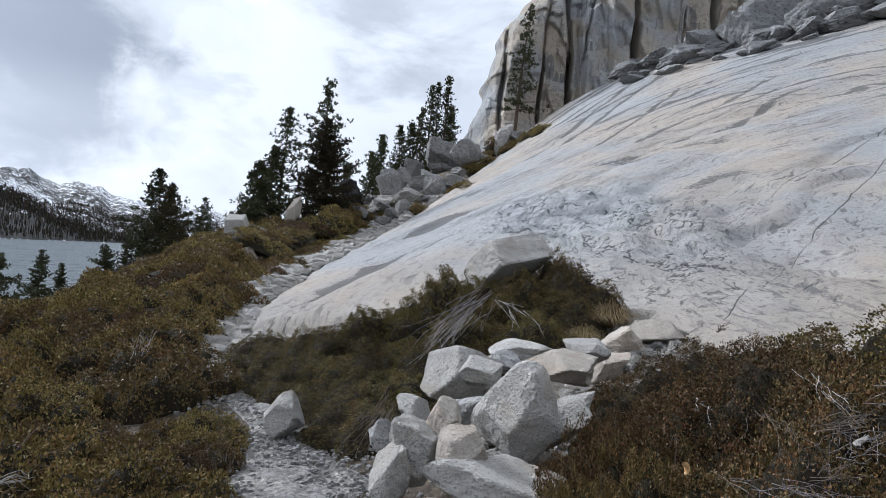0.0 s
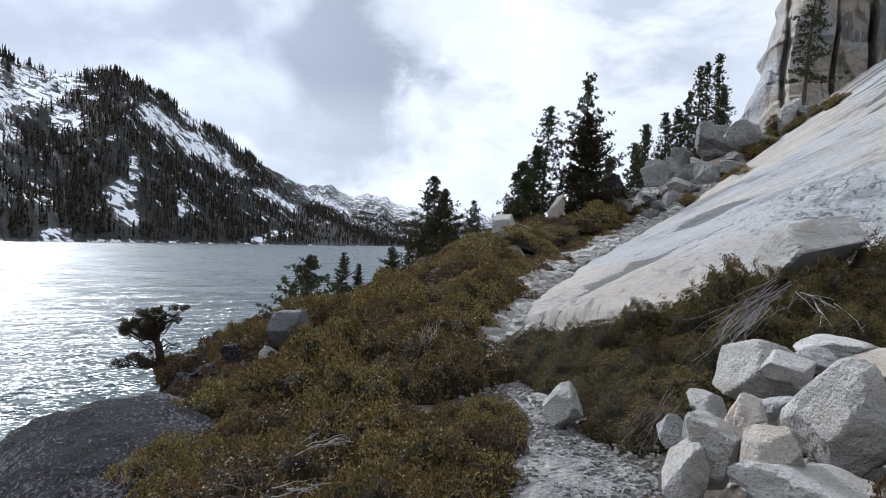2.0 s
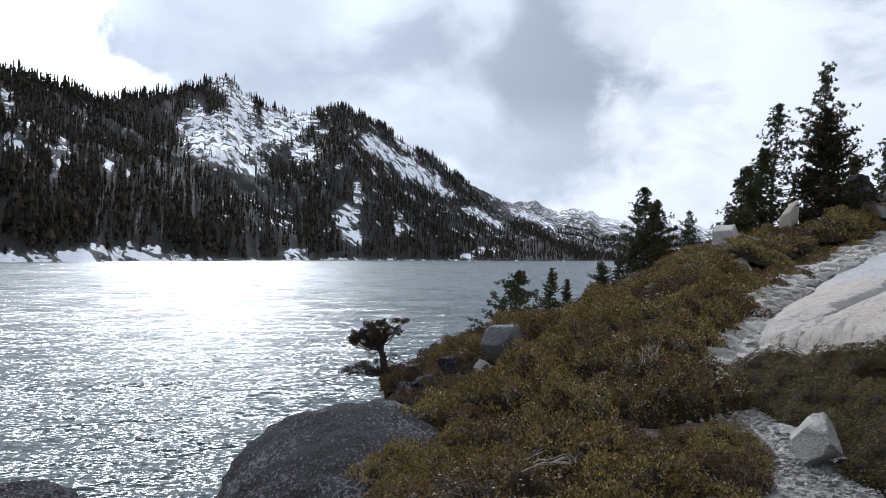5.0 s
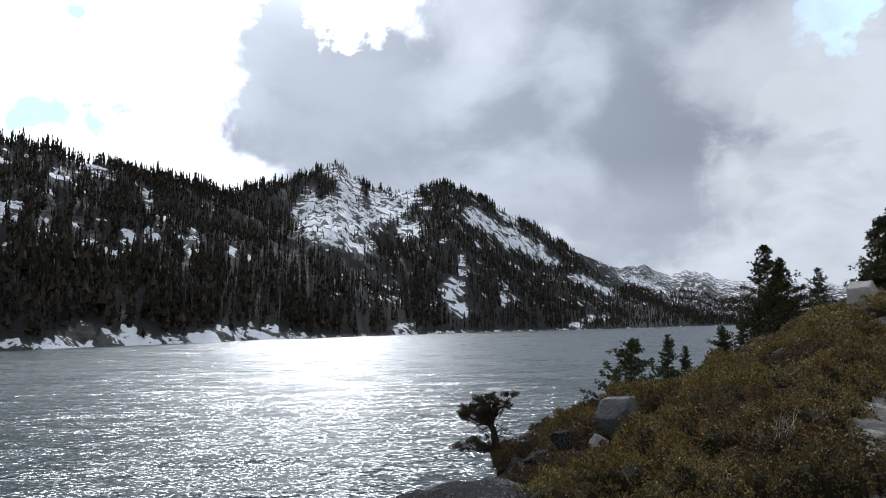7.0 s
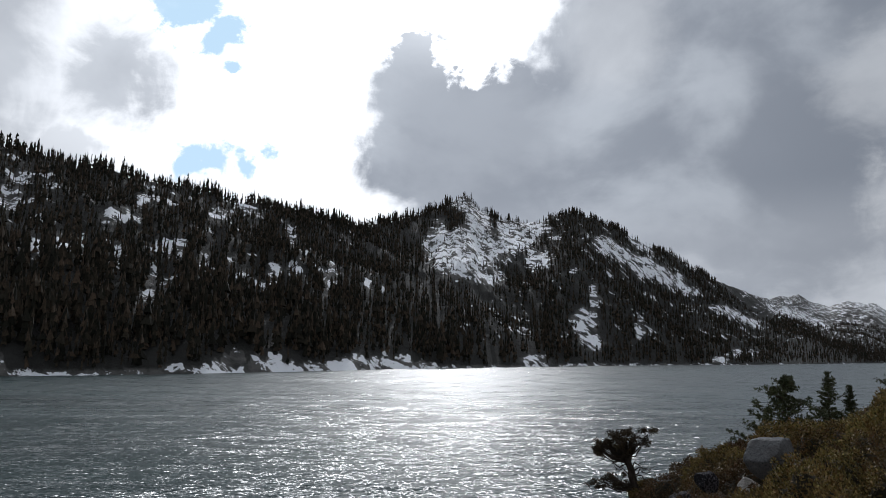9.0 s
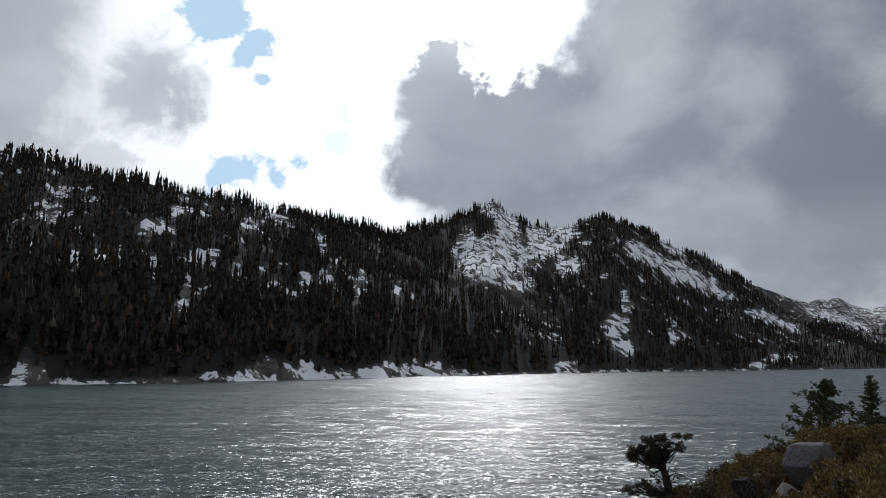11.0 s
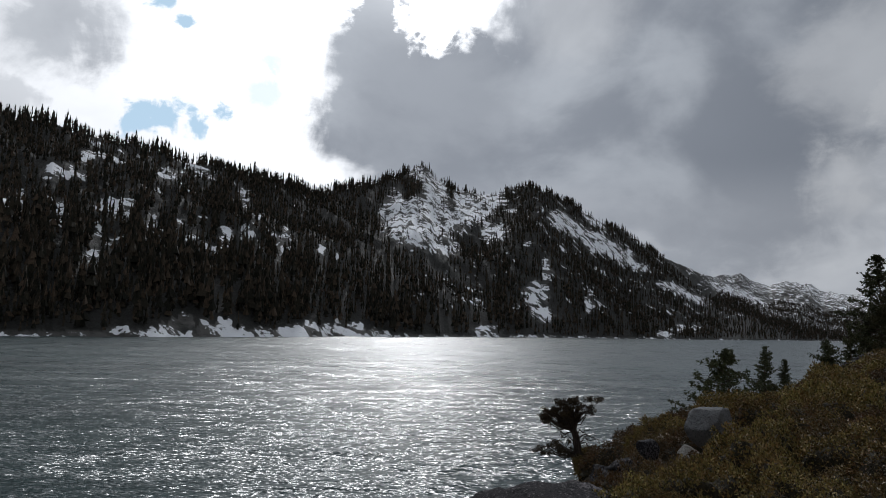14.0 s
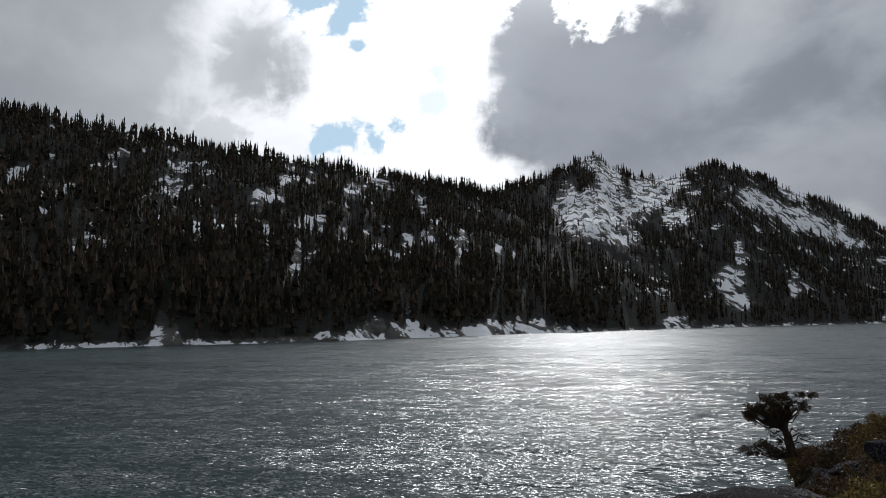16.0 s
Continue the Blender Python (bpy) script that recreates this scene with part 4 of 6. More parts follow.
def conifer_wood(count, seed):
    """Many firs on the far slopes, thick where the slope is not bare: ragged whorls on a narrow spire."""
    rng = np.random.default_rng(seed)
    a = rng.uniform(14, 113, count * 6)
    near, far = shore(a), np.interp(a, BEARING, RIDGE)
    r = near + 1 + (far * 1.02 - near) * rng.uniform(0, 1, len(a)) ** 1.15
    x, y = -r * np.sin(np.radians(a)), r * np.cos(np.radians(a))
    gap = np.maximum(bare(x, y), 0.9 * bare(x, y, 0.8) * (r < 1000))
    want = (r / 1000) ** 1.0 * np.where(r < 1900, 1.0, (0.9 + 2.5 * (a < 37)) * ((r - near) / (far - near) < 0.5)) * (1 - np.where(a > 65, 0.86, 0.9) * gap) * np.clip(1.0 + 0.5 * rugged(x / 35, y / 35, 0, 71, 2), 0.3, 1.5)
    want = want * (1 + 1.5 * ((r - near) > 0.97 * (far - near)))
    want = want * np.where((gap > 0.6) & (r - near < 40), 0.03, 1.0)
    keep = np.argsort(rng.uniform(0, 1, len(a)) / (want + 1e-6))[:count]
    x, y, r, gap = x[keep], y[keep], r[keep], gap[keep]
    z = mountain_z(x, y) - 0.8
    tall = rng.uniform(10, 21, count) * (1 + 0.35 * smooth((800 - r) / 300)) * (1 + 0.25 * rough(x / 50, y / 50, 0, 73)) * (1 - 0.45 * gap)
    tall *= np.where(rng.uniform(0, 1, count) < 0.2, 0.6, 1)
    levels, sides = 8, 4
    lv = np.linspace(0.10, 0.94, levels)
    verts = np.empty((count, levels, sides + 1, 3), np.float32)
    wide = tall * rng.uniform(0.085, 0.15, count)
    blunt = rng.uniform(0.45, 0.95, count)
    bend = rng.normal(0, 0.012, (count, 2)) * tall[:, None]
    for i, h in enumerate(lv):
        spread = wide * (1 - h) ** blunt * (1 if i else 0.7) * rng.uniform(0.65, 1.25, count)
        ang = rng.uniform(0, 6.28, (count, 1)) + np.arange(sides) * 2 * np.pi / sides
        rr = spread[:, None] * rng.uniform(0.15, 1.6, (count, sides))
        verts[:, i, :sides, 0] = (x + bend[:, 0] * h)[:, None] + rr * np.cos(ang)
        verts[:, i, :sides, 1] = (y + bend[:, 1] * h)[:, None] + rr * np.sin(ang)
        verts[:, i, :sides, 2] = z[:, None] + tall[:, None] * (h - rng.uniform(-0.03, 0.06, (count, sides)))
        verts[:, i, sides, 0], verts[:, i, sides, 1] = x + bend[:, 0] * h, y + bend[:, 1] * h
        verts[:, i, sides, 2] = z + tall * min(1.0, h + 0.24)
    base = (np.arange(count * levels) * (sides + 1))[:, None, None]
    j = np.arange(sides)
    f = np.stack([j, (j + 1) % sides, np.full(sides, sides)], -1)[None]
    return verts.reshape(-1, 3), (base + f).reshape(-1, 3)


tagged(new("conifer_forest", mesh_of("conifer_forest", *conifer_wood(23000, 5), FOREST)), "dense dark conifer forest on the slopes across the lake", "forest", kind="stuff")

# ------------------------------------------------------------------ the cliff above the slab
cx_ = np.concatenate([np.linspace(1.6, 30, 480), np.linspace(30.3, 56, 60)])
cv_ = np.linspace(0, 1, 190)
crest = np.interp(cx_, [1.6, 2.0, 2.6, 3.4, 4.9, 6.5, 9, 13, 20, 60], [13.0, 15.5, 18.0, 20.5, 24.3, 27.0, 30, 34, 38, 40])
foot = np.interp(cx_, [1.6, 8, 14, 22, 30, 60], [9.5, 11.5, 14, 16, 17, 18])
zz = foot[:, None] + (crest - foot)[:, None] * cv_[None]
xx = np.repeat(cx_[:, None], len(cv_), 1)
xx = xx + (0.4 * rough(zz * 0.3, 0, 0, 81) + 0.3 * rough(zz * 0.9, 0, 0, 82) - 0.35 * smooth((rough(zz * 0.22, 3, 0, 83)) * 8)) * smooth((9 - xx) / 5)
yy = 57.5 + 0.06 * (xx - 20) + 0.10 * (zz - 14)
yy = yy + 5.0 * np.maximum(cv_[None] - 0.62, 0) ** 2 / 0.15 * smooth((16 - xx) / 8) + 5.0 * np.maximum(5.5 - xx, 0) ** 2 / 16
joints = [(4.6, 0.5, 0.35), (8.0, 0.9, 0.3), (10.4, 2.2, 0.45), (12.2, 0.5, 0.2), (16.6, 2.4, 0.5), (19.6, 0.6, 0.2), (22.8, 2.0, 0.45), (25.6, 0.9, 0.3), (28.5, 1.6, 0.4), (33, 1.4, 0.5), (38, 1.6, 0.5), (45, 1.5, 0.5)]
rngc = np.random.default_rng(12)
for jx, deep_, wide_ in joints:
    line = jx + 0.7 * rough(zz * 0.09 + jx, 0, 0, 90) + 0.12 * rough(zz * 0.5 + jx, 0, 0, 91) + 0.05 * (zz - 16)
    crack = np.clip(1.3 - 1.3 * np.abs(xx - line) / (0.9 * wide_), 0, 1)
    open_ = smooth((rough(zz * 0.16 + 3 * jx, 0, 0, 96) + 0.55) * 2)
    yy = yy + 2.4 * deep_ * crack * (0.25 + 0.75 * open_)
    step_, lean_ = rngc.uniform(-1.3, 1.3), rngc.uniform(-0.22, 0.22)
    column = np.clip((xx - line) / 0.06, 0, 1) * np.clip(1 - (xx - line - 3.4) / 0.3, 0, 1)
    yy = yy + column * (step_ + lean_ * (xx - line))
    for k in range(2):
        split = 13 + rngc.uniform(0, 13) + (xx - line) * rngc.uniform(-0.5, 0.5) + 0.2 * rough(xx * 0.8, jx, 0, 92 + k)
        yy = yy + column * (np.clip((zz - split) / 0.1, 0, 1) * rngc.uniform(-0.2, 0.9) + 0.3 * np.clip(1 - np.abs(zz - split) / 0.14, 0, 1))
facet = rugged(xx * 0.30 + 0.1 * zz, zz * 0.17, 0, 95, 2) * 2.4
facet = np.floor(facet) + smooth((facet - np.floor(facet)) * 5)
yy = yy - 0.45 * facet + 0.10 * rugged(xx * 0.6, zz * 0.4, 0, 93, 4, 0.6) + 0.07 * rugged(xx * 2.2, zz * 1.8, 0, 97, 4, 0.6)
cliff = tagged(new("granite_cliff", mesh_of("granite_cliff", np.stack([xx, yy, zz], -1).reshape(-1, 3), grid_faces(*xx.shape), CLIFF, True)), "tall grey granite cliff with vertical cracks above the slab", "cliff", kind="structure")
LEDGE = "fractured ledges at the head of the slab"
rng = np.random.default_rng(31)
for k in range(64):
    x = 12.5 + 21 * (k + rng.uniform()) / 64
    back = rng.uniform(0, 1)
    y = (46.6 + 3.6 * back + 0.25 * (x - 12) * back - 0.434 * x) / 0.9
    a = rng.uniform(1.2, 3.0) * (0.7 + 0.9 * back) * (0.7 + 0.02 * x)
    c = a * rng.uniform(0.5, 0.85) * (0.6 + 0.9 * back * smooth((x - 14) / 10))
    rock("ledge_rock", (x, y, float(slab_z(x, y)) + 0.25 * float(c)), (a, a * 0.75, c), 330 + k, LEDGE_GREY, "dark fractured granite block at the head of the slab", "rock", LEDGE, (rng.uniform(-10, 10), -18, rng.uniform(-45, 15)), detail=4, cuts=8, worn=0.012, bumps=0.13, skew=0.6)

# ------------------------------------------------------------------ rocks beside the trail
PILE = "rocks piled beside the trail"
for k, (x, y, z, a, b, c, mat, words) in enumerate([
        (0.30, 4.56, 0.84, 0.58, 0.50, 0.52, GRANITE, "large angular pale grey granite block in the pile"),
        (0.62, 3.94, 0.81, 0.56, 0.52, 0.62, GRANITE, "large faceted speckled grey granite boulder in the pile"),
        (0.48, 3.29, 0.55, 0.80, 0.62, 0.34, GRANITE, "broad sloping pale granite block at the foot of the pile"),
        (0.03, 3.68, 0.57, 0.32, 0.40, 0.43, GRANITE, "tall wedge-shaped pale granite block in the pile"),
        (0.16, 3.79, 0.69, 0.26, 0.30, 0.38, GRANITE_WARM, "small orange-stained granite stone in the pile"),
        (0.29, 3.36, 0.68, 0.30, 0.30, 0.32, GRANITE_WARM, "pinkish granite stone wedged in the pile"),
        (-0.01, 4.21, 0.66, 0.25, 0.32, 0.26, GRANITE, "small squarish pale granite stone in the pile"),
        (0.31, 4.10, 0.71, 0.23, 0.30, 0.30, GRANITE_GREY, "small grey granite stone in the pile"),
        (0.80, 5.10, 1.00, 0.57, 0.46, 0.19, GRANITE, "flat pale granite stone behind the pile"),
        (1.01, 4.79, 0.95, 0.68, 0.55, 0.26, GRANITE_WARM, "low yellowish granite rock behind the pile"),
        (1.32, 5.18, 1.03, 0.35, 0.35, 0.21, GRANITE, "small rounded pale granite stone behind the pile"),
        (0.61, 4.78, 0.96, 0.31, 0.32, 0.18, GRANITE_GREY, "small grey granite stone behind the pile"),
        (0.41, 4.29, 0.97, 0.31, 0.30, 0.19, GRANITE, "flat granite stone on the pile's top")] + [
        (-0.10, 3.53, 0.49, 0.24, 0.40, 0.34, GRANITE, "rounded pale stone at the trail's edge"),
        (-0.19, 4.09, 0.56, 0.22, 0.30, 0.23, GRANITE_GREY, "dark grey stone at the foot of the pile"),
        (0.91, 4.17, 0.71, 0.41, 0.45, 0.45, GRANITE, "pale granite stone below the bush"),
        (-1.20, 5.69, 0.24, 0.35, 0.40, 0.40, GRANITE, "upright pale granite stone at the trail's edge"),
        (1.87, 6.04, 1.00, 0.46, 0.45, 0.39, GRANITE_WARM, "low beige granite rock at the foot of the slab"),
        (1.57, 5.59, 0.84, 0.39, 0.40, 0.34, GRANITE_WARM, "small beige granite rock at the foot of the slab"),
        (1.77, 7.69, 1.25, 0.68, 0.55, 0.40, GRANITE, "flat grey granite plate below the slab"),
        (2.28, 6.36, 1.11, 0.71, 0.57, 0.30, GRANITE_WARM, "low beige granite rock at the foot of the slab"),
        (1.33, 6.70, 0.93, 0.40, 0.32, 0.22, GRANITE, "small pale granite stone behind the pile"),
        (2.07, 6.88, 1.11, 0.35, 0.30, 0.22, GRANITE, "small pale granite stone below the slab")]):
    rock("rock", (x, y, z), (a, b, c), 100 + k, mat, words, "rock", PILE if k < 16 else "", worn=0.014, bumps=0.06, cuts=10, lean=(18 + 9 * (k % 3), 14 * (k % 5 - 2), 25 * (k % 4)), skew=0.5)
rock("rock", (0.95, 8.05, 1.70), (1.10, 0.8, 0.72), 131, GRANITE, "slanting wedge of pale granite standing out of the bushes", "rock", turn=(24, -17, 8), cuts=3, skew=0.25)
rng = np.random.default_rng(19)
rubble = [mesh_of("stone", *rock_arrays((1, 0.8, 0.6), 300 + k, 3), GRANITE if k % 3 else GRANITE_WARM) for k in range(6)]
for k in range(115):
    q = rng.uniform(0, 1.15)
    x, y = 0.55 + 1.5 * q + rng.normal(0, 0.22), 4.6 + 1.5 * q + rng.normal(0, 0.22)
    s = 0.05 + 0.17 * rng.uniform() ** 1.6
    ob = new("stone", rubble[k % 6])
    ob.matrix_world = pose(x, y, float(ground_z(x, y)) + 0.15 * s, rng.uniform(-25, 25), rng.uniform(-25, 25), rng.uniform(0, 360)) @ Matrix.Diagonal((s, s, s, 1))
    tagged(ob, "pale broken granite stone between the rocks", "stone", "broken stones behind the pile")
pieces = []
for k in range(1500):
    q = rng.uniform(0, 1.2)
    x, y = 0.5 + 1.75 * q + rng.normal(0, 0.28), 4.5 + 1.8 * q + rng.normal(0, 0.28)
    s = 0.015 + 0.075 * rng.uniform() ** 2.2
    v, f = block_arrays((s * 1.4, s, s * 0.7), rng)
    c_, s_ = math.cos(k), math.sin(k)
    pieces.append((v @ np.array([[c_, s_, 0], [-s_, c_, 0], [0, 0, 1]]) + (x, y, float(ground_z(x, y)) + 0.2 * s), f))
tagged(new("slab_gravel", mesh_of("slab_gravel", *joined(pieces), GRANITE)), "pale granite gravel at the foot of the slab", "gravel", kind="stuff")

# ------------------------------------------------------------------ rocks on the slope to the lake
v, f = rock_arrays((1.05, 1.0, 1.0), 148, 5, 5, 0.03, 0.06, True, (8, 12, 0), 0.25)
v = 0.92 * v * (0.53 / np.maximum(np.linalg.norm(v, axis=1, keepdims=True), 0.05)) ** 0.2
v[:, :2] *= (0.48 + 0.55 * smooth(v[:, 2:] + 0.75))
perched = new("boulder", mesh_of("boulder", v, f, PERCHED))
perched.matrix_world = pose(-7.92, 10.95, -0.24, 6, -27, 38)
tagged(perched, "dark lichened boulder perched on the shrubby slope", "boulder")
rock("rock", (-7.12, 9.3, -0.58), (0.50, 0.42, 0.55), 141, GRANITE, "pale broken rock below the perched boulder", "rock", turn=(0, 10, 50), cuts=14)


def whaleback(at, size, turn, seed, label):
    """A broad, low dome of dark granite whose crust is broken into shallow scales."""
    d, f = sphere(6)
    p = d * ((np.abs(d) ** (2.5, 2.5, 2.3)).sum(1) ** (-1 / 2.5))[:, None] * np.asarray(size) / 2
    lump = 0.10 * rugged(p[:, 0] * 0.7, p[:, 1] * 0.7, p[:, 2] * 0.7, seed, 3) + 0.035 * rugged(p[:, 0] * 3.2, p[:, 1] * 6.0, p[:, 2] * 5, seed + 5, 4, 0.6)
    scale_ = rough(p[:, 0] * 4.5, p[:, 1] * 9.0, p[:, 2] * 6, seed + 9)
    p = p + d * (lump + 0.025 * smooth(scale_ * 5))[:, None]
    ob = new("boulder", mesh_of("boulder", p, f, GRANITE_DARK, True))
    ob.matrix_world = pose(*at, *turn)
    return tagged(ob, label, "boulder")


whaleback((-5.15, 4.55, -1.78), (3.3, 6.0, 3.1), (0, -6, 50), 142, "large dark speckled whaleback boulder at the slope's edge")
whaleback((-8.1, 2.2, -2.3), (2.0, 2.8, 2.2), (0, 6, 80), 143, "dark speckled boulder above the water")
for k, (x, y, z, a, b, c) in enumerate([(-9.75, 10.1, -1.42, 0.75, 0.6, 0.50), (-9.45, 10.45, -1.22, 0.95, 0.6, 0.42), (-9.25, 10.75, -0.85, 0.36, 0.4, 0.42), (-10.4, 12.0, -1.1, 0.6, 0.5, 0.4), (-8.3, 8.75, -1.25, 0.5, 0.45, 0.4), (-10.5, 10.9, -1.85, 0.9, 0.8, 0.6), (-9.2, 9.5, -1.45, 0.45, 0.4, 0.32), (-7.9, 8.35, -1.05, 0.3, 0.3, 0.24)]):
    rock("rock", (x, y, z), (a, b, c), 150 + k, GRANITE_DARK, "weathered grey granite rock at the cliff edge", "rock", "rocks at the slope's edge", (6, -14, 40 + 12 * k), cuts=6, worn=0.05, bumps=0.07)
rock("rock", (-9.1, 28.6, 2.25), (1.05, 1.0, 1.9), 167, GRANITE, "pale upright granite block below the pines", turn=(0, 0, 15), cuts=3, skew=0.15)
rock("rock", (-8.2, 29.3, 2.2), (2.2, 1.5, 1.3), 161, GRANITE_GREY, "dark-topped granite block below the pines")
rock("rock", (-7.55, 32.3, 3.45), (0.75, 0.7, 2.1), 162, GRANITE_WARM, "beige granite block standing between the pines", turn=(0, 8, 0))
rock("rock", (-12.4, 27.5, 0.35), (2.6, 2.0, 1.2), 163, GRANITE_DARK, "long grey granite outcrop on the slope", turn=(0, 14, 20))

HIGH = "boulders above the trail"
for k, (x, y, z, a, b, c, mat) in enumerate([
        (-3.8, 43.0, 6.57, 1.72, 1.46, 2.32, BOULDER_GREY),
        (-3.1, 43.7, 6.82, 1.62, 1.37, 2.10, BOULDER_GREY),
        (-2.6, 48.9, 8.29, 1.76, 1.50, 2.05, BOULDER_GREY),
        (-1.9, 39.6, 6.06, 1.12, 0.95, 1.59, BOULDER_GREY),
        (-0.8, 42.8, 6.76, 1.99, 1.69, 2.17, BOULDER_GREY),
        (-2.1, 39.5, 5.68, 1.53, 1.30, 0.94, BOULDER_PALE),
        (-0.4, 49.4, 8.72, 2.30, 1.95, 0.98, BOULDER_GREY),
        (1.3, 46.6, 9.34, 2.48, 2.10, 2.50, BOULDER_GREY),
        (-0.2, 49.4, 9.79, 3.14, 2.67, 2.67, BOULDER_GREY),
        (-6.1, 42.0, 5.54, 1.73, 1.47, 2.13, GRANITE_DARK),
        (-4.9, 41.9, 5.37, 1.23, 1.05, 0.80, BOULDER_GREY),
        (-0.2, 43.3, 6.49, 1.43, 1.22, 0.95, BOULDER_GREY),
        (0.8, 43.0, 7.06, 1.75, 1.49, 1.03, BOULDER_GREY)] + [
        (1.9, 46.4, 8.53, 1.09, 0.92, 0.84, BOULDER_PALE),
        (-2.4, 36.4, 4.39, 0.92, 0.78, 1.31, BOULDER_GREY),
        (-2.8, 34.7, 4.05, 0.81, 0.69, 0.70, BOULDER_GREY),
        (-3.1, 33.3, 3.55, 0.91, 0.78, 0.47, BOULDER_GREY),
        (4.0, 48.8, 11.14, 1.57, 1.33, 2.48, BOULDER_PALE),
        (5.1, 48.4, 11.32, 1.18, 1.01, 1.07, BOULDER_GREY),
        (-3.7, 37.8, 4.75, 1.11, 0.94, 0.76, BOULDER_GREY),
        (-1.5, 40.0, 5.54, 1.17, 0.99, 0.72, BOULDER_GREY),
        (0.8, 45.0, 7.98, 1.14, 0.97, 0.72, BOULDER_GREY),
        (2.6, 47.7, 9.41, 1.39, 1.18, 0.86, BOULDER_GREY),
        (0.0, 43.7, 6.98, 0.85, 0.72, 0.53, BOULDER_GREY),
        (-4.6, 35.3, 4.07, 0.87, 0.74, 0.64, BOULDER_GREY),
        (-0.9, 41.3, 5.59, 1.01, 0.86, 0.62, BOULDER_GREY)]):
    rock("boulder", (x, y, z), (a, b, c), 170 + k, mat, "grey granite boulder on the rocky slope", "boulder", HIGH, worn=0.02, bumps=0.13, cuts=9, lean=(15 * (k % 3), 20 * (k % 3 - 1), 40 * k), skew=0.45)

# loose stones where the trail climbs along the slab
rng = np.random.default_rng(9)
kinds = [mesh_of("stone", *rock_arrays((1, 0.75, 0.42), 200 + k, 3, 8, 0.012, 0.05, skew=0.5), GRANITE) for k in range(6)]
for k in range(180):
    y = 8.6 + 32 * rng.uniform(0, 1) ** 1.2
    lo, hi = float(trail_x(y)) - 0.35, max(float(trail_x(y)) + 0.45, float(toe_x(y)) + 0.15)
    x = rng.uniform(lo, hi)
    s = rng.uniform(0.18, 0.52) * (1 + y / 45)
    ob = new("stone", kinds[k % 6])
    ob.matrix_world = pose(x, y, float(ground_z(x, y)) + 0.13 * s + 0.04, rng.uniform(-14, 14), rng.uniform(-14, 14), rng.uniform(0, 360)) @ Matrix.Diagonal((s, s, s, 1))
    tagged(ob, "flat angular pale granite stone on the climbing trail", "stone", "stones on the trail")

pieces = []
for k in range(3600):
    y = 8.4 + 34 * rng.uniform(0, 1) ** 1.1
    lo, hi = float(trail_x(y)) - 0.3, max(float(trail_x(y)) + 0.5, float(toe_x(y)) + 0.2)
    x = rng.uniform(lo, hi)
    s = rng.uniform(0.07, 0.2) * (1 + y / 40)
    v, f = block_arrays((s * 1.5, s, s * 0.55), rng)
    v = v @ np.array(pose(0, 0, 0, rng.normal(0, 14), rng.normal(0, 14), rng.uniform(0, 360)).to_3x3()).T + (x, y, float(ground_z(x, y)) + 0.02 + 0.2 * s)
    pieces.append((v, f))
tagged(new("trail_rubble", mesh_of("trail_rubble", *joined(pieces), GRANITE)), "broken granite rubble along the climbing trail", "rubble", kind="stuff")

pieces = []
for k in range(4200):
    y = rng.uniform(2.2, 9)
    x = float(trail_x(y)) + rng.normal(0, 0.36)
    s = 0.006 + 0.032 * rng.uniform() ** 2
    v, f = block_arrays((s * 1.4, s, s * 0.7), rng)
    c_, s_ = math.cos(k), math.sin(k)
    v = v @ np.array([[c_, s_, 0], [-s_, c_, 0], [0, 0, 1]]) + (x, y, float(ground_z(x, y)) + 0.05 + 0.2 * s)
    pieces.append((v, f))
tagged(new("trail_gravel", mesh_of("trail_gravel", *joined(pieces), GRANITE_CHIPS)), "loose pale granite chips on the trail", "gravel", kind="stuff")

# ------------------------------------------------------------------ shrubs


def mound(x, y, seed, tall):
    """Height of a shrub's leafy surface: several rounded lobes that run together."""
    rng = np.random.default_rng(seed)
    z = 0.0 * x
    for i in range(9):
        a, u = rng.uniform(0, 6.28), 0.62 * math.sqrt(rng.uniform(0.02, 1))
        wide, high = rng.uniform(0.24, 0.40) * (1.35 if tall > 0.7 else 1), rng.uniform(0.72, 1.1) * (1 - 0.35 * u)
        d2 = ((x - u * math.cos(a)) ** 2 + (y - u * math.sin(a)) ** 2) / wide ** 2
        z = np.maximum(z, high * np.sqrt(np.maximum(1 - d2, 0)) ** 0.8)
    edge = np.clip(1 - (x * x + y * y) / 0.95 ** 2, 0, 1)
    return tall * (z + 0.17 * rugged(x * 7, y * 7, seed, 7, 2) * (z > 0)) * edge ** 0.35


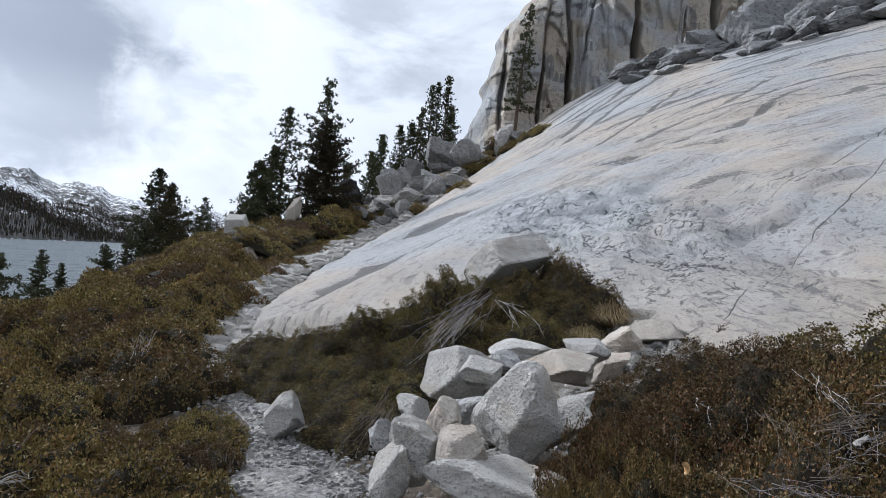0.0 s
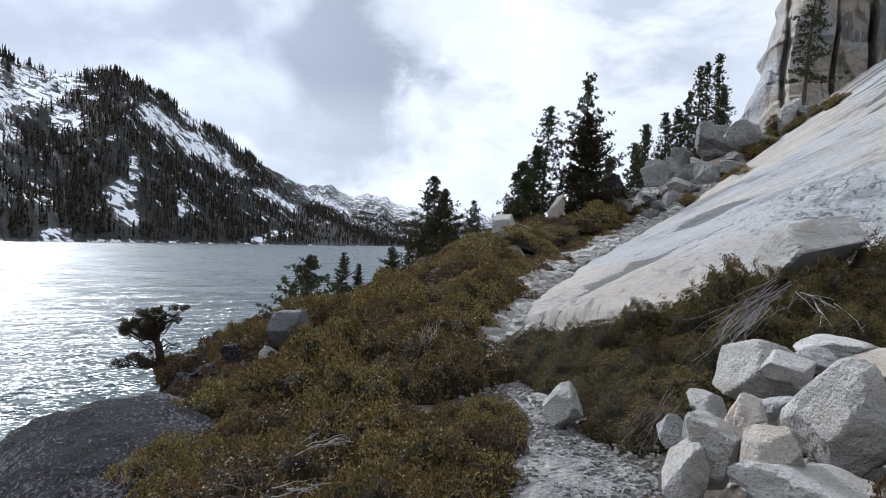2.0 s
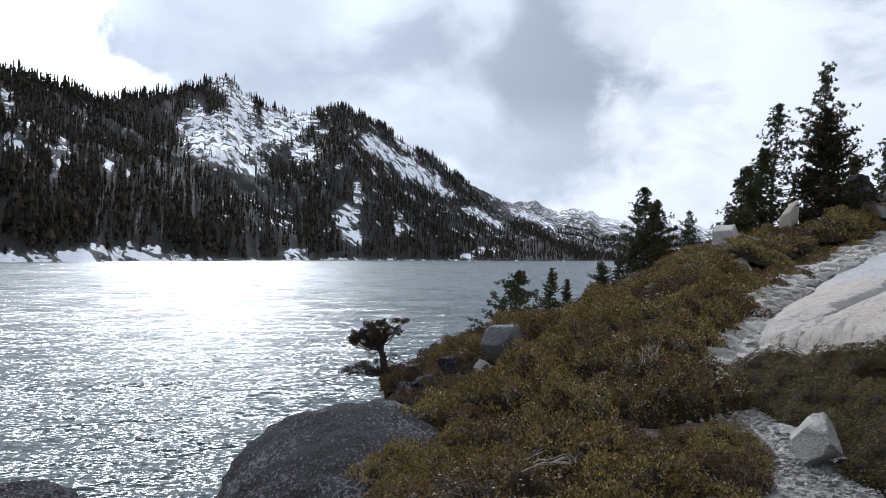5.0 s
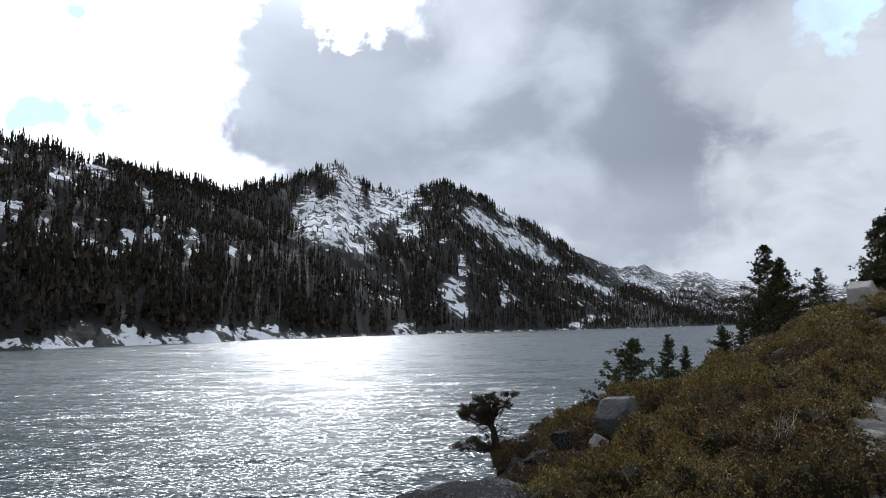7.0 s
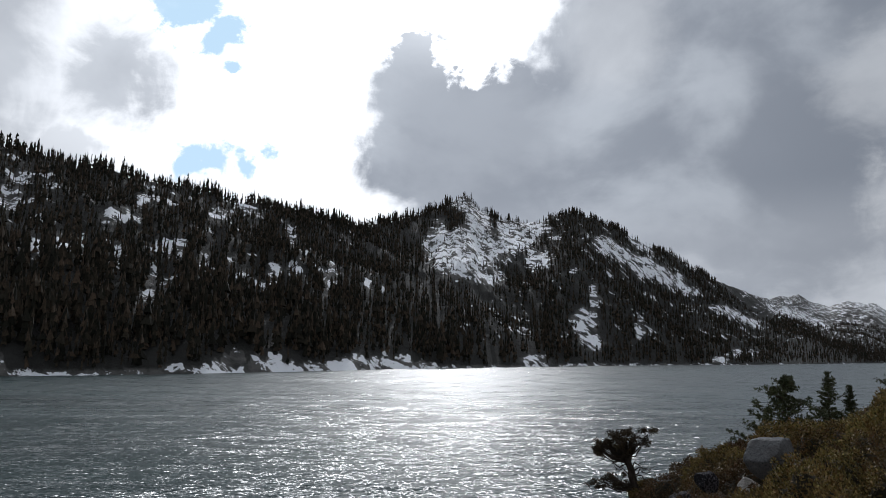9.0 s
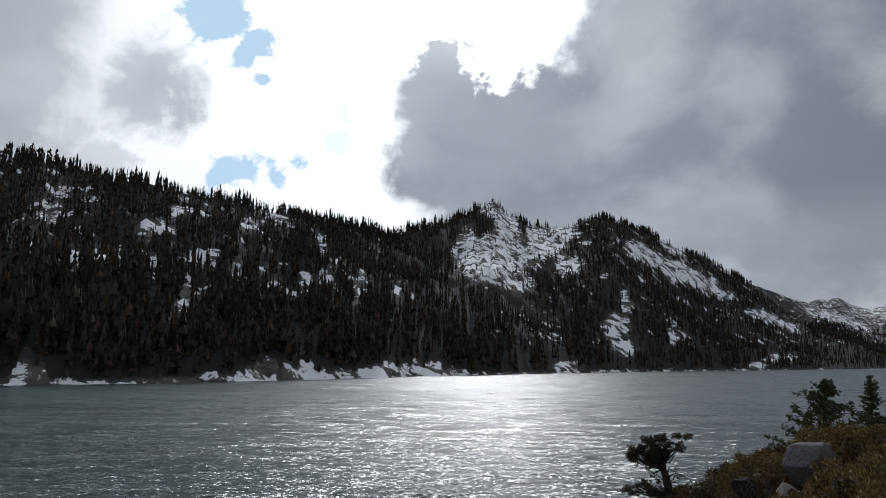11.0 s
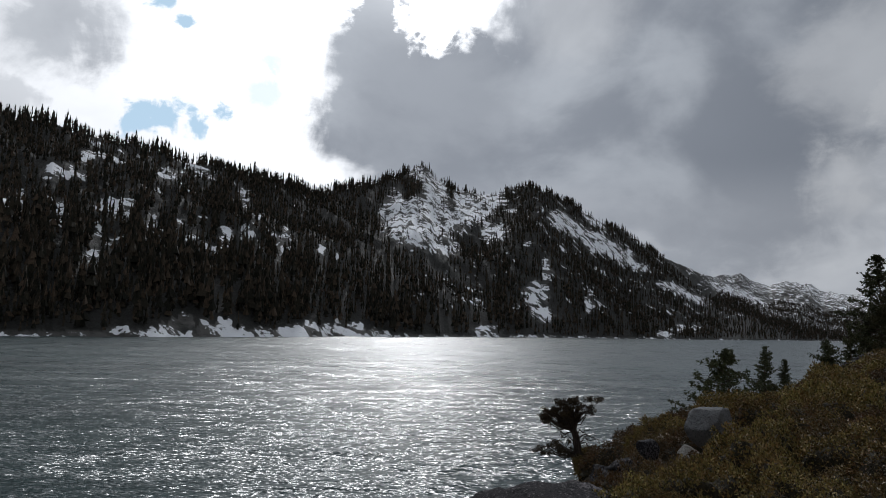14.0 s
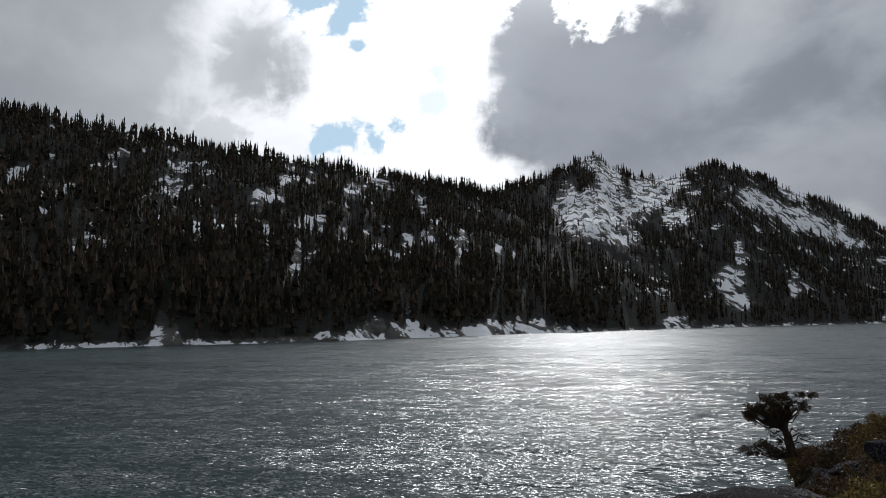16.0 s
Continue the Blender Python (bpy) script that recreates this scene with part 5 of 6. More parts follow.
def shrub_kind(seed, count, leaf, mat, tall=0.5, sticks=16):
    """A spreading evergreen shrub about 1.6 m across: inner twigs as a dome with painted shade, upright leafy sprigs
    outside.
    """
    rng = np.random.default_rng(seed)
    per = 11
    tufts = count // per
    x, y = rng.uniform(-0.95, 0.95, tufts * 6), rng.uniform(-0.95, 0.95, tufts * 6)
    z = mound(x, y, seed, tall)
    e = 0.02
    gx, gy = (mound(x + e, y, seed, tall) - z) / e, (mound(x, y + e, seed, tall) - z) / e
    steep = np.sqrt(1 + np.minimum(gx ** 2 + gy ** 2, 30))
    keep = np.flatnonzero((z > 0.02) & (rng.uniform(0, 7.0, len(x)) < steep + 0.5))[:tufts]
    x, y, z, gx, gy = x[keep], y[keep], z[keep], np.clip(gx[keep], -2.5, 2.5), np.clip(gy[keep], -2.5, 2.5)
    tufts = len(x)
    out = np.stack([-gx, -gy, np.ones(tufts)], -1)
    out /= np.linalg.norm(out, axis=1, keepdims=True)
    out = out * 0.7 + (0, 0, 0.55) + rng.normal(0, 0.25, (tufts, 3))
    out /= np.linalg.norm(out, axis=1, keepdims=True)
    big = rng.uniform(0.7, 1.35, (tufts, 1))
    heart = np.stack([x, y, z], -1) - out * leaf * 1.2 - out * rng.exponential(leaf * 1.1, (tufts, 1))
    ray = rng.normal(0, 1, (tufts * per, 3)) + np.repeat(out, per, 0) * 0.9
    ray /= np.linalg.norm(ray, axis=1, keepdims=True)
    c = np.repeat(heart, per, 0) + ray * np.repeat(big, per, 0) * leaf * rng.uniform(0.5, 1.5, (tufts * per, 1))
    v, f = leaves(c, ray * 0.8 + (0, 0, 0.35), leaf, leaf * 0.62, rng, 0.4)
    root = new("shrub")
    part("foliage", mesh_of("foliage", v, f, mat), root)
    # the dome's near-black colour paints the shade in the gaps between leaves
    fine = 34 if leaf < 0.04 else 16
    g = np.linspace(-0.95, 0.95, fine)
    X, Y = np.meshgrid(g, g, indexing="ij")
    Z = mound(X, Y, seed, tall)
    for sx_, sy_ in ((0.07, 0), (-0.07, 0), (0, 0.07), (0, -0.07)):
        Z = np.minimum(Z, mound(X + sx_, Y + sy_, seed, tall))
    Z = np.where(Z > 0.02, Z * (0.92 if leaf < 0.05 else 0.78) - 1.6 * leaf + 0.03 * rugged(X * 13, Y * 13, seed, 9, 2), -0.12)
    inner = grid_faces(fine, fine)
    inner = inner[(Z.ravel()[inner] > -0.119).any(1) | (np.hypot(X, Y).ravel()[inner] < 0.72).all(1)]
    part("twig_core", mesh_of("twig_core", np.stack([X, Y, Z], -1).reshape(-1, 3), inner, TWIG_SHADE, True), root, "inner twigs as a dark dome with painted shade")
    stems = []
    for i in rng.choice(tufts, sticks, replace=False):
        tip = np.array([x[i], y[i], z[i] * 1.03])
        p = np.linspace(0, 1, 5)[:, None]
        path = p * tip + np.array([0, 0, 0.12]) * np.sin(p * 3.14) + rng.normal(0, 0.02, (5, 3))
        stems.append(stick(path, np.linspace(0.009, 0.0025, 5), 3))
    tagged(part("branchwork", mesh_of("branchwork", *joined(stems), TWIG), root), kind="stuff")
    return root


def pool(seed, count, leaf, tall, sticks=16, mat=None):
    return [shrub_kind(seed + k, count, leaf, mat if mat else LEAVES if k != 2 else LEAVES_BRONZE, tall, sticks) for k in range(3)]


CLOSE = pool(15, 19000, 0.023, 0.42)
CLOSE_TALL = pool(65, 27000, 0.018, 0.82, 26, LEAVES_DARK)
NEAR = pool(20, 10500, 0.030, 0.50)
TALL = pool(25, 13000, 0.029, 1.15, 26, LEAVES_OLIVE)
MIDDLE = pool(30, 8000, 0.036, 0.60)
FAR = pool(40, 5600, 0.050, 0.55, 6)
used = set()


def shrub(x, y, size, tall, label, group, kind=None, lift=0.0):
    r = math.hypot(x, y)
    kinds_ = CLOSE if r < 4.1 else NEAR if r < 7 else MIDDLE if r < 14 else FAR
    if tall > 1.15 and r < 10 and label[0] != "l" or "bush " in label and r < 10 and kind is not None:
        kinds_, tall = (CLOSE_TALL, tall * 0.6) if r < 5.2 and label[0] == "l" else (TALL, tall * 0.42)
    src = kinds_[int(abs(x * 7.3 + y * 3.1)) % 3] if kind is None else kinds_[kind]
    m = Matrix.Translation((x, y, float(ground_z(x, y)) + lift - 0.03)) @ slope_turn(x, y, (x * 131 + y * 77) % 360)
    if src not in used:
        used.add(src)
        ob = src
        ob.matrix_world = m
    else:
        ob = copy_thing(src, m)
    ob.scale = (size, size, size * tall)
    return tagged(ob, label, "shrub", group)


rng = np.random.default_rng(77)
y = -2.0
while y < 36:
    gap = 0.85 + 0.028 * max(y, 0)
    x = float(trail_x(y)) - float(np.interp(y, [2, 3.5, 5, 7, 9, 14], [0.95, 0.98, 1.0, 0.85, 0.5, 0.45])) - 0.1 * rng.uniform()
    while x > float(edge_x(y)) - 0.3:
        px, py = x + rng.uniform(-0.25, 0.25) * gap, y + rng.uniform(-0.3, 0.3) * gap
        hidden = px * px + py * py < 2.2 or (px + 1.28) ** 2 + (py - 5.6) ** 2 < 0.5 or px < float(edge_x(py)) + (0.3 if py < 9 else 0.75) or (px - -7.68) ** 2 + (py - 10.62) ** 2 < 0.9 or (px - -7.15) ** 2 + (py - 9.61) ** 2 < 1.1 or (px + 9.3) ** 2 + (py - 10.0) ** 2 < 0.8
        if not hidden and rng.uniform() > 0.03:
            shrub(px, py, gap * rng.uniform(0.78, 1.12), rng.uniform(0.75, 1.3) * float(np.interp(py, [16, 26], [1.0, 0.6])), "low olive-brown evergreen shrub in the mat on the slope", "shrubs on the slope")
        x -= gap
    y += gap
for x, y in [(-2.31, 5.23), (-2.08, 5.44), (-1.95, 5.7), (-1.72, 4.76), (-1.85, 4.4), (-1.75, 5.1), (-1.6, 4.1), (-1.55, 3.7), (-2.2, 4.8)]:
    shrub(x, y, 0.62, 1.1, "low olive-brown evergreen shrub in the mat on the slope", "shrubs on the slope")
for x, y in [(-3.55, 3.95), (-3.85, 4.45), (-4.15, 4.9), (-4.4, 5.35), (-4.7, 5.8), (-5.05, 6.3), (-5.4, 6.75), (-3.3, 3.4), (-4.0, 5.2), (-5.9, 7.2)]:
    shrub(x, y, 0.66, 1.0, "low olive-brown evergreen shrub in the mat on the slope", "shrubs on the slope", None, max(0.0, -0.42 - float(ground_z(x, y))))
# bushes between the trail and the slab
for k, (x, y, s, h) in enumerate([(-2.30, 8.83, 0.72, 1.20), (-1.86, 8.53, 0.72, 1.20), (-1.40, 8.32, 0.72, 1.39), (-0.97, 8.19, 0.72, 1.75), (-0.56, 8.13, 0.72, 1.91), (-0.16, 8.06, 0.72, 2.14), (0.20, 8.06, 0.72, 2.64), (0.49, 7.95, 0.72, 2.73), (0.76, 8.74, 0.55, 2.53), (1.46, 8.04, 0.72, 2.62), (1.72, 7.59, 0.72, 2.05), (-1.79, 7.52, 0.66, 1.20), (-1.35, 7.21, 0.66, 1.47), (-0.84, 6.99, 0.66, 1.63), (-0.37, 6.84, 0.66, 1.69)] + [(0.02, 6.86, 0.66, 1.83), (0.41, 6.85, 0.66, 1.94), (0.73, 7.43, 0.66, 2.33), (1.03, 7.40, 0.66, 2.30), (1.19, 7.18, 0.66, 2.10), (1.45, 6.93, 0.66, 1.52), (-0.96, 6.47, 0.66, 1.20), (-0.57, 6.32, 0.66, 1.20), (-0.15, 6.16, 0.66, 1.37), (0.22, 6.36, 0.66, 1.63), (0.67, 6.44, 0.66, 1.61), (-0.59, 5.82, 0.66, 1.20), (-0.25, 5.65, 0.66, 1.20), (1.01, 6.40, 0.66, 1.74)]):
    shrub(x, y, s, h, "dense olive-brown evergreen bush below the granite slab", "bushes below the slab", k % 2)
for k, (x, y, s, h) in enumerate([(1.3, 3.0, 0.75, 1.7), (1.75, 3.4, 0.9, 2.0), (2.3, 3.6, 1.0, 2.0), (2.9, 3.6, 1.0, 2.1), (1.5, 2.35, 0.85, 1.9), (2.15, 2.6, 1.0, 2.2), (2.9, 2.8, 1.1, 2.2), (3.6, 3.1, 1.1, 2.2), (1.8, 4.3, 0.8, 1.75), (2.4, 4.5, 0.85, 1.75), (3.1, 4.3, 0.95, 2.0), (1.2, 2.5, 0.55, 1.3), (3.7, 3.9, 1.0, 2.2), (1.4, 3.75, 0.55, 1.2), (1.05, 3.3, 0.6, 1.3), (1.15, 3.95, 0.5, 1.2), (1.5, 4.7, 0.5, 1.0), (0.97, 3.28, 0.50, 3.20), (0.84, 2.90, 0.42, 3.20), (0.74, 2.51, 0.36, 3.20), (1.18, 3.43, 0.50, 3.20), (1.00, 2.96, 0.50, 3.20)]):
    shrub(x, y, s, h, "large bronze-green bush beside the trail", "bushes beside the trail", 2 if k % 2 == 0 else 0)
for k, (x, y, s) in enumerate([(-5.6, 30.5, 2.0), (-4.4, 33.5, 2.0), (-8.6, 30.6, 2.0), (4.6, 49, 2.2), (2.6, 46.4, 1.8), (13, 53, 3.0), (18.5, 50.5, 2.0), (-1.4, 36.8, 1.2), (-3.9, 37.2, 1.2), (-0.6, 45.2, 1.2), (3.7, 48.6, 1.3), (4.6, 47.4, 1.3), (6.0, 47.3, 1.3), (2.2, 46.1, 1.2), (-4.6, 36.5, 1.2), (-5.2, 34.9, 1.2), (0.9, 39.0, 1.2), (6.6, 46.2, 1.2), (-5.9, 33.0, 1.2)]):
    z_ = max(float(ground_z(x, y)), float(slab_z(x, y)) if x > float(toe_x(y)) else -99)
    shrub(x, y, s, 0.9, "low dark green bush on the rocky slope", "bushes on the rocky slope", k % 2, z_ - float(ground_z(x, y)))

# ------------------------------------------------------------------ trees


def conifer(name, base, tall, wide, seed, needles, label, bare_foot=0.08, thin=1.0, lean=(0.0, 0.0), blades=9, blade=None, pitch=1.0, clumps=0):
    """A conifer: tapered trunk, uneven whorls of limbs, tufts of needles along them."""
    rng = np.random.default_rng(seed)
    blade = blade or max(0.07, 0.010 * tall + 0.055)
    root = tagged(new(name), label, "tree")
    root.matrix_world = pose(*base)
    t = np.linspace(0, 1, 9)
    path = np.stack([lean[0] * t + 0.008 * tall * np.sin(t * 5 + seed), lean[1] * t + 0.008 * tall * np.cos(t * 4 + seed), t * tall], -1)
    part("trunk", mesh_of("trunk", *stick(path, 0.016 * tall * (1.02 - t) ** 0.9, 7), BARK, True), root)
    limbs, tufts, ways = [], [], []
    h, side_ = bare_foot, rng.uniform(0, 6.28)
    while h < 0.985:
        foot = np.array([np.interp(h, t, path[:, i]) for i in range(3)])
        ring = wide * ((1 - h) ** (0.8 if not clumps else 0.95)) * rng.uniform(0.55, 1.15) + 0.02 * wide
        side_ += rng.normal(0, 0.9)
        for k in range(rng.integers(4, 8)):
            if rng.uniform() > thin:
                continue
            a = rng.uniform(0, 2 * np.pi)
            reach = ring * rng.uniform(0.45, 1.1) * (1 + 0.3 * math.cos(a - side_))
            s = np.linspace(0, 1, 5)
            rise = reach * (0.55 * h - 0.22 + rng.uniform(-0.1, 0.1))
            limb = foot + np.stack([np.cos(a) * reach * s, np.sin(a) * reach * s, rise * s + 0.22 * reach * s ** 2.5], -1)
            limbs.append(stick(limb, np.linspace(0.004 * tall * (1 - h) + 0.006, 0.004, 5), 3))
            if clumps:
                for q in np.sort(rng.uniform(0.35, 1.0, max(1, int(round(clumps * reach * 0.62))))):
                    mid_ = np.array([np.interp(q, s, limb[:, i]) for i in range(3)]) + (0, 0, 0.4 * blade)
                    ball = rng.uniform(0.6, 1.25) * blade * 0.8
                    for k_ in range(5):
                        tufts.append(mid_ + rng.normal(0, ball, 3) * (1, 1, 0.6))
                        ways.append((0.4 * np.cos(a), 0.4 * np.sin(a), 0.9))
                continue
            n = max(3, int(2.3 * reach / blade))
            for q in np.linspace(0.18, 1.0, n):
                c = np.array([np.interp(q, s, limb[:, i]) for i in range(3)])
                c = c + rng.normal(0, 1, 3) * (0.07 * reach * q + 0.22 * blade) * (1, 1, 0.5)
                tufts.append(c)
                ways.append((np.cos(a), np.sin(a), 0.45))
        h += rng.uniform(0.018, 0.046) * pitch
    tufts, ways = np.array(tufts), np.array(ways)
    tagged(part("limbwork", mesh_of("limbwork", *joined(limbs), BARK), root), kind="stuff")
    c = np.repeat(tufts, blades, 0)
    d = np.repeat(ways, blades, 0) * 0.5 + rng.normal(0, 0.7, (len(c), 3))
    d /= np.linalg.norm(d, axis=1, keepdims=True)
    across = np.cross(d, rng.normal(size=d.shape))
    across /= np.linalg.norm(across, axis=1, keepdims=True) + 1e-9
    L = blade * rng.uniform(0.6, 1.25, (len(c), 1))
    v = np.stack([c - across * L * 0.2, c + across * L * 0.2, c + d * L], 1).reshape(-1, 3)
    part("crown", mesh_of("crown", v, np.arange(len(v)).reshape(-1, 3), needles), root)
    return root


def on_ground(x, y, sink=0.1):
    z = float(ground_z(x, y))
    return (x, y, z - sink)


conifer("pine_tree", (-6.95, 35.9, 3.39), 8.15, 3.1, 1, NEEDLES, "tall dark green pine on the knoll", 0.1, 1.0, (0.15, 0), 11, 0.14, 0.8, 2.6)
conifer("fir_tree", (-6.45, 34.2, 2.98), 5.9, 2.5, 2, NEEDLES_BROWN, "bushy brownish-green fir beside the tall pine", 0.02, 1.0, (0.0, 0), 15, None, 0.55)
conifer("pine_tree", (-8.85, 34.5, 2.73), 6.62, 2.8, 3, NEEDLES, "open-crowned pine with a leaning outline", 0.16, 0.85, (0.2, 0), 11, 0.14, 0.85, 2.4)
conifer("pine_tree", (-10.2, 34.6, 2.40), 3.9, 2.3, 4, NEEDLES, "small bushy pine below its taller neighbour", 0.03, 1.0, (0.2, 0), 11, 0.14, 0.7, 3.0)
conifer("pine_tree", (-9.3, 34.2, 2.50), 4.6, 1.9, 9, NEEDLES, "young pine beside the open-crowned pine", 0.06, 0.95, (0.1, 0), 11, 0.14, 0.8, 2.8)
conifer("pine_tree", on_ground(-19.5, 44.0), 7.0, 3.8, 5, NEEDLES, "dark pine behind the shrubby ridge", 0.05, 1.0, (0, 0), 11, 0.16, 0.7, 3.4)
conifer("pine_tree", on_ground(-18.2, 43.0), 5.4, 3.0, 6, NEEDLES_BROWN, "smaller pine behind the shrubby ridge", 0.05, 1.0, (0, 0), 11, 0.15, 0.8, 2.6)
conifer("pine_tree", on_ground(-18.0, 48.5), 5.0, 2.2, 7, NEEDLES, "small pine behind the shrubby ridge", 0.05)
conifer("pine_tree", (5.06, 51.7, 12.2), 10.6, 2.6, 8, NEEDLES, "slender pine leaning before the cliff", 0.2, 0.8, (0.9, 0), 11, 0.17, 0.9, 2.2)
for k, (x, y, z, h, w) in enumerate([(-1.2, 56, 11.8, 5.6, 1.8), (-3.1, 51.9, 9.5, 3.2, 1.6), (-1.85, 57.9, 12.0, 5.6, 1.7), (-5.15, 49.7, 7.2, 4.0, 1.2), (-5.6, 47.6, 6.5, 2.9, 1.2), (-4.1, 53.8, 9.2, 3.6, 1.7), (0.0, 57, 12.0, 3.6, 1.7), (-2.4, 54.5, 10.4, 4.2, 1.8), (-7.4, 47.6, 6.0, 2.4, 1.0), (-0.4, 55.2, 11.6, 6.0, 1.7)]):
    conifer("pine_tree", (x, y, min(z, float(ground_z(x, y)) - 0.1)), h + max(0, z - float(ground_z(x, y))), w, 20 + k, NEEDLES, "dark pine among the boulders on the slope", 0.08, 0.8, (0, 0), 10, 0.16, 0.8, 2.2)
conifer("fir_tree", (-15.25, 24.7, -1.0), 2.1, 0.8, 40, NEEDLES, "small conical fir above the shore", 0.05, 1.0)
conifer("fir_tree", (-15.15, 25.9, -0.9), 1.5, 0.4, 41, NEEDLES, "slim young fir above the shore", 0.05, 0.8)
conifer("pine_tree", (-15.1, 21.3, -1.7), 2.6, 2.3, 42, NEEDLES, "wind-shaped bushy pine above the shore", 0.1, 0.85, (0.5, 0), 10, 0.09, 0.75, 4.8)
conifer("pine_tree", (-15.2, 29.3, -0.4), 1.8, 1.0, 43, NEEDLES, "small bushy pine on the shore slope", 0.05, 0.9)
conifer("fir_tree", (-16.6, 34.2, 0.0), 2.1, 0.8, 44, NEEDLES, "small conical fir on the shore slope", 0.05, 1.0)


def juniper(base, seed):
    """A gnarled, wind-flagged old juniper: layered pads of foliage to windward, bare crooked limbs to lee."""
    rng = np.random.default_rng(seed)
    root = tagged(new("juniper_tree"), "gnarled windswept juniper on the rocky edge above the lake", "tree")
    root.matrix_world = pose(*base, 0, 0, 46)
    h = np.array([-0.25, 0, 0.25, 0.45, 0.65, 0.82, 1.0, 1.15, 1.32, 1.5])
    path = np.stack([np.interp(h, [-0.25, 0, 0.45, 0.82, 1.12, 1.5], [0.05, 0, -0.12, -0.20, -0.16, -0.02]) + 0.015 * np.sin(h * 13), 0.04 * np.sin(h * 6), h], -1)
    part("trunk", mesh_of("trunk", *stick(path, [0.19, 0.14, 0.11, 0.10, 0.09, 0.08, 0.06, 0.045, 0.03, 0.015], 9), OLD_BARK, True), root)
    pads = [(-0.78, 1.08, 0.28, 0.08, 0.8), (-0.45, 1.02, 0.26, 0.08, 0.75), (-0.18, 1.12, 0.24, 0.09, 0.85), (0.08, 1.36, 0.24, 0.09, 1.1), (-0.98, 1.13, 0.22, 0.06, 0.8), (-0.30, 1.36, 0.30, 0.10, 1.0), (-0.40, 1.20, 0.30, 0.09, 0.9), (-0.66, 1.29, 0.30, 0.09, 0.95), (-0.88, 1.27, 0.36, 0.075, 0.95), (-0.50, 1.40, 0.34, 0.10, 1.05), (-0.15, 1.50, 0.30, 0.08, 1.2), (0.16, 1.56, 0.26, 0.06, 1.25), (-0.55, 1.14, 0.28, 0.06, 0.85), (-0.90, 0.97, 0.18, 0.035, 0.75),
            (-0.84, 0.37, 0.36, 0.08, 0.25), (-0.42, 0.33, 0.36, 0.12, 0.2), (-0.98, 0.20, 0.20, 0.04, 0.15), (-0.55, 0.22, 0.30, 0.06, 0.12), (-0.15, 1.30, 0.22, 0.06, 1.0)]
    limbs, tufts = [], []
    s = np.linspace(0, 1, 8)

    def bough(z0, tip, thick, kink):
        foot = np.array([np.interp(z0, h, path[:, i]) for i in range(3)])
        limb = foot + (np.array(tip) - foot) * s[:, None] + np.concatenate([np.zeros((1, 3)), rng.normal(0, kink, (7, 3))]) + np.array([0, 0, 0.05]) * np.sin(s * 7 + z0 * 9)[:, None]
        limbs.append(stick(limb, thick * np.linspace(1, 0.22, 8), 5))
        return limb

    for px, pz, wide, thick, z0 in pads:
        for k in range(4):
            tip = (px + rng.uniform(-0.7, 0.7) * wide, rng.uniform(-0.38, 0.38), pz - 0.3 * thick)
            limb = bough(z0 + rng.uniform(-0.05, 0.08), tip, 0.026, 0.016)
            for q in range(3):
                e = limb[rng.integers(3, 8)]
                limbs.append(stick([e, e + rng.normal(0, 0.06, 3), e + rng.normal(0, 0.11, 3) + (-0.05, 0, 0.02)], [0.007, 0.005, 0.002], 3))
        for k in range(int(2 + 8 * wide)):
            heart = np.array([px + rng.uniform(-1, 1) * wide, rng.uniform(-0.36, 0.36), pz + rng.uniform(-1.0, 1.3) * thick])
            for q in range(9):
                tufts.append(heart + rng.normal(0, 1, 3) * (0.055, 0.055, 0.026))
    for z0, tip in [(0.85, (0.20, 0.1, 1.25)), (0.95, (0.28, -0.1, 1.42)), (0.52, (0.33, 0.05, 0.62)), (0.45, (0.26, -0.1, 0.44)), (0.66, (0.22, 0.15, 0.86)), (0.60, (0.34, -0.12, 0.74)), (0.50, (-0.55, 0.1, 0.62)), (0.72, (-0.62, -0.1, 0.80)), (0.30, (0.20, 0.1, 0.34))]:
        limb = bough(z0, tip, 0.022, 0.02)
        for q in range(8):
            e = limb[rng.integers(2, 8)]
            d = (np.array(tip) - path[4]) * 0.22 + rng.normal(0, 0.07, 3)
            limbs.append(stick([e, e + d * 0.5 + rng.normal(0, 0.02, 3), e + d], [0.008, 0.005, 0.002], 3))
    tagged(part("limbwork", mesh_of("limbwork", *joined(limbs), OLD_BARK), root), kind="stuff")
    c = np.repeat(np.array(tufts), 20, 0) + rng.normal(0, 0.024, (len(tufts) * 20, 3))
    v, f = leaves(c, np.tile((0, 0, 0.5), (len(c), 1)), 0.05, 0.024, rng)
    part("crown", mesh_of("crown", v, f, JUNIPER), root)


juniper((-12.73, 12.32, -1.9), 50)
for x, y, w in [(-12.45, 12.3, 0.60), (-12.1, 12.35, 0.5), (-12.75, 12.55, 0.5)]:
    shrub(x, y, w, 1.5, "dark brownish bush at the foot of the juniper", "bushes below the juniper", 0, -1.86 - float(ground_z(x, y)))


for src in CLOSE + CLOSE_TALL + NEAR + TALL + MIDDLE + FAR:
    if src not in used:
        for ob in list(src.children) + [src]:
            bpy.data.objects.remove(ob)

# ------------------------------------------------------------------ dead wood, grass


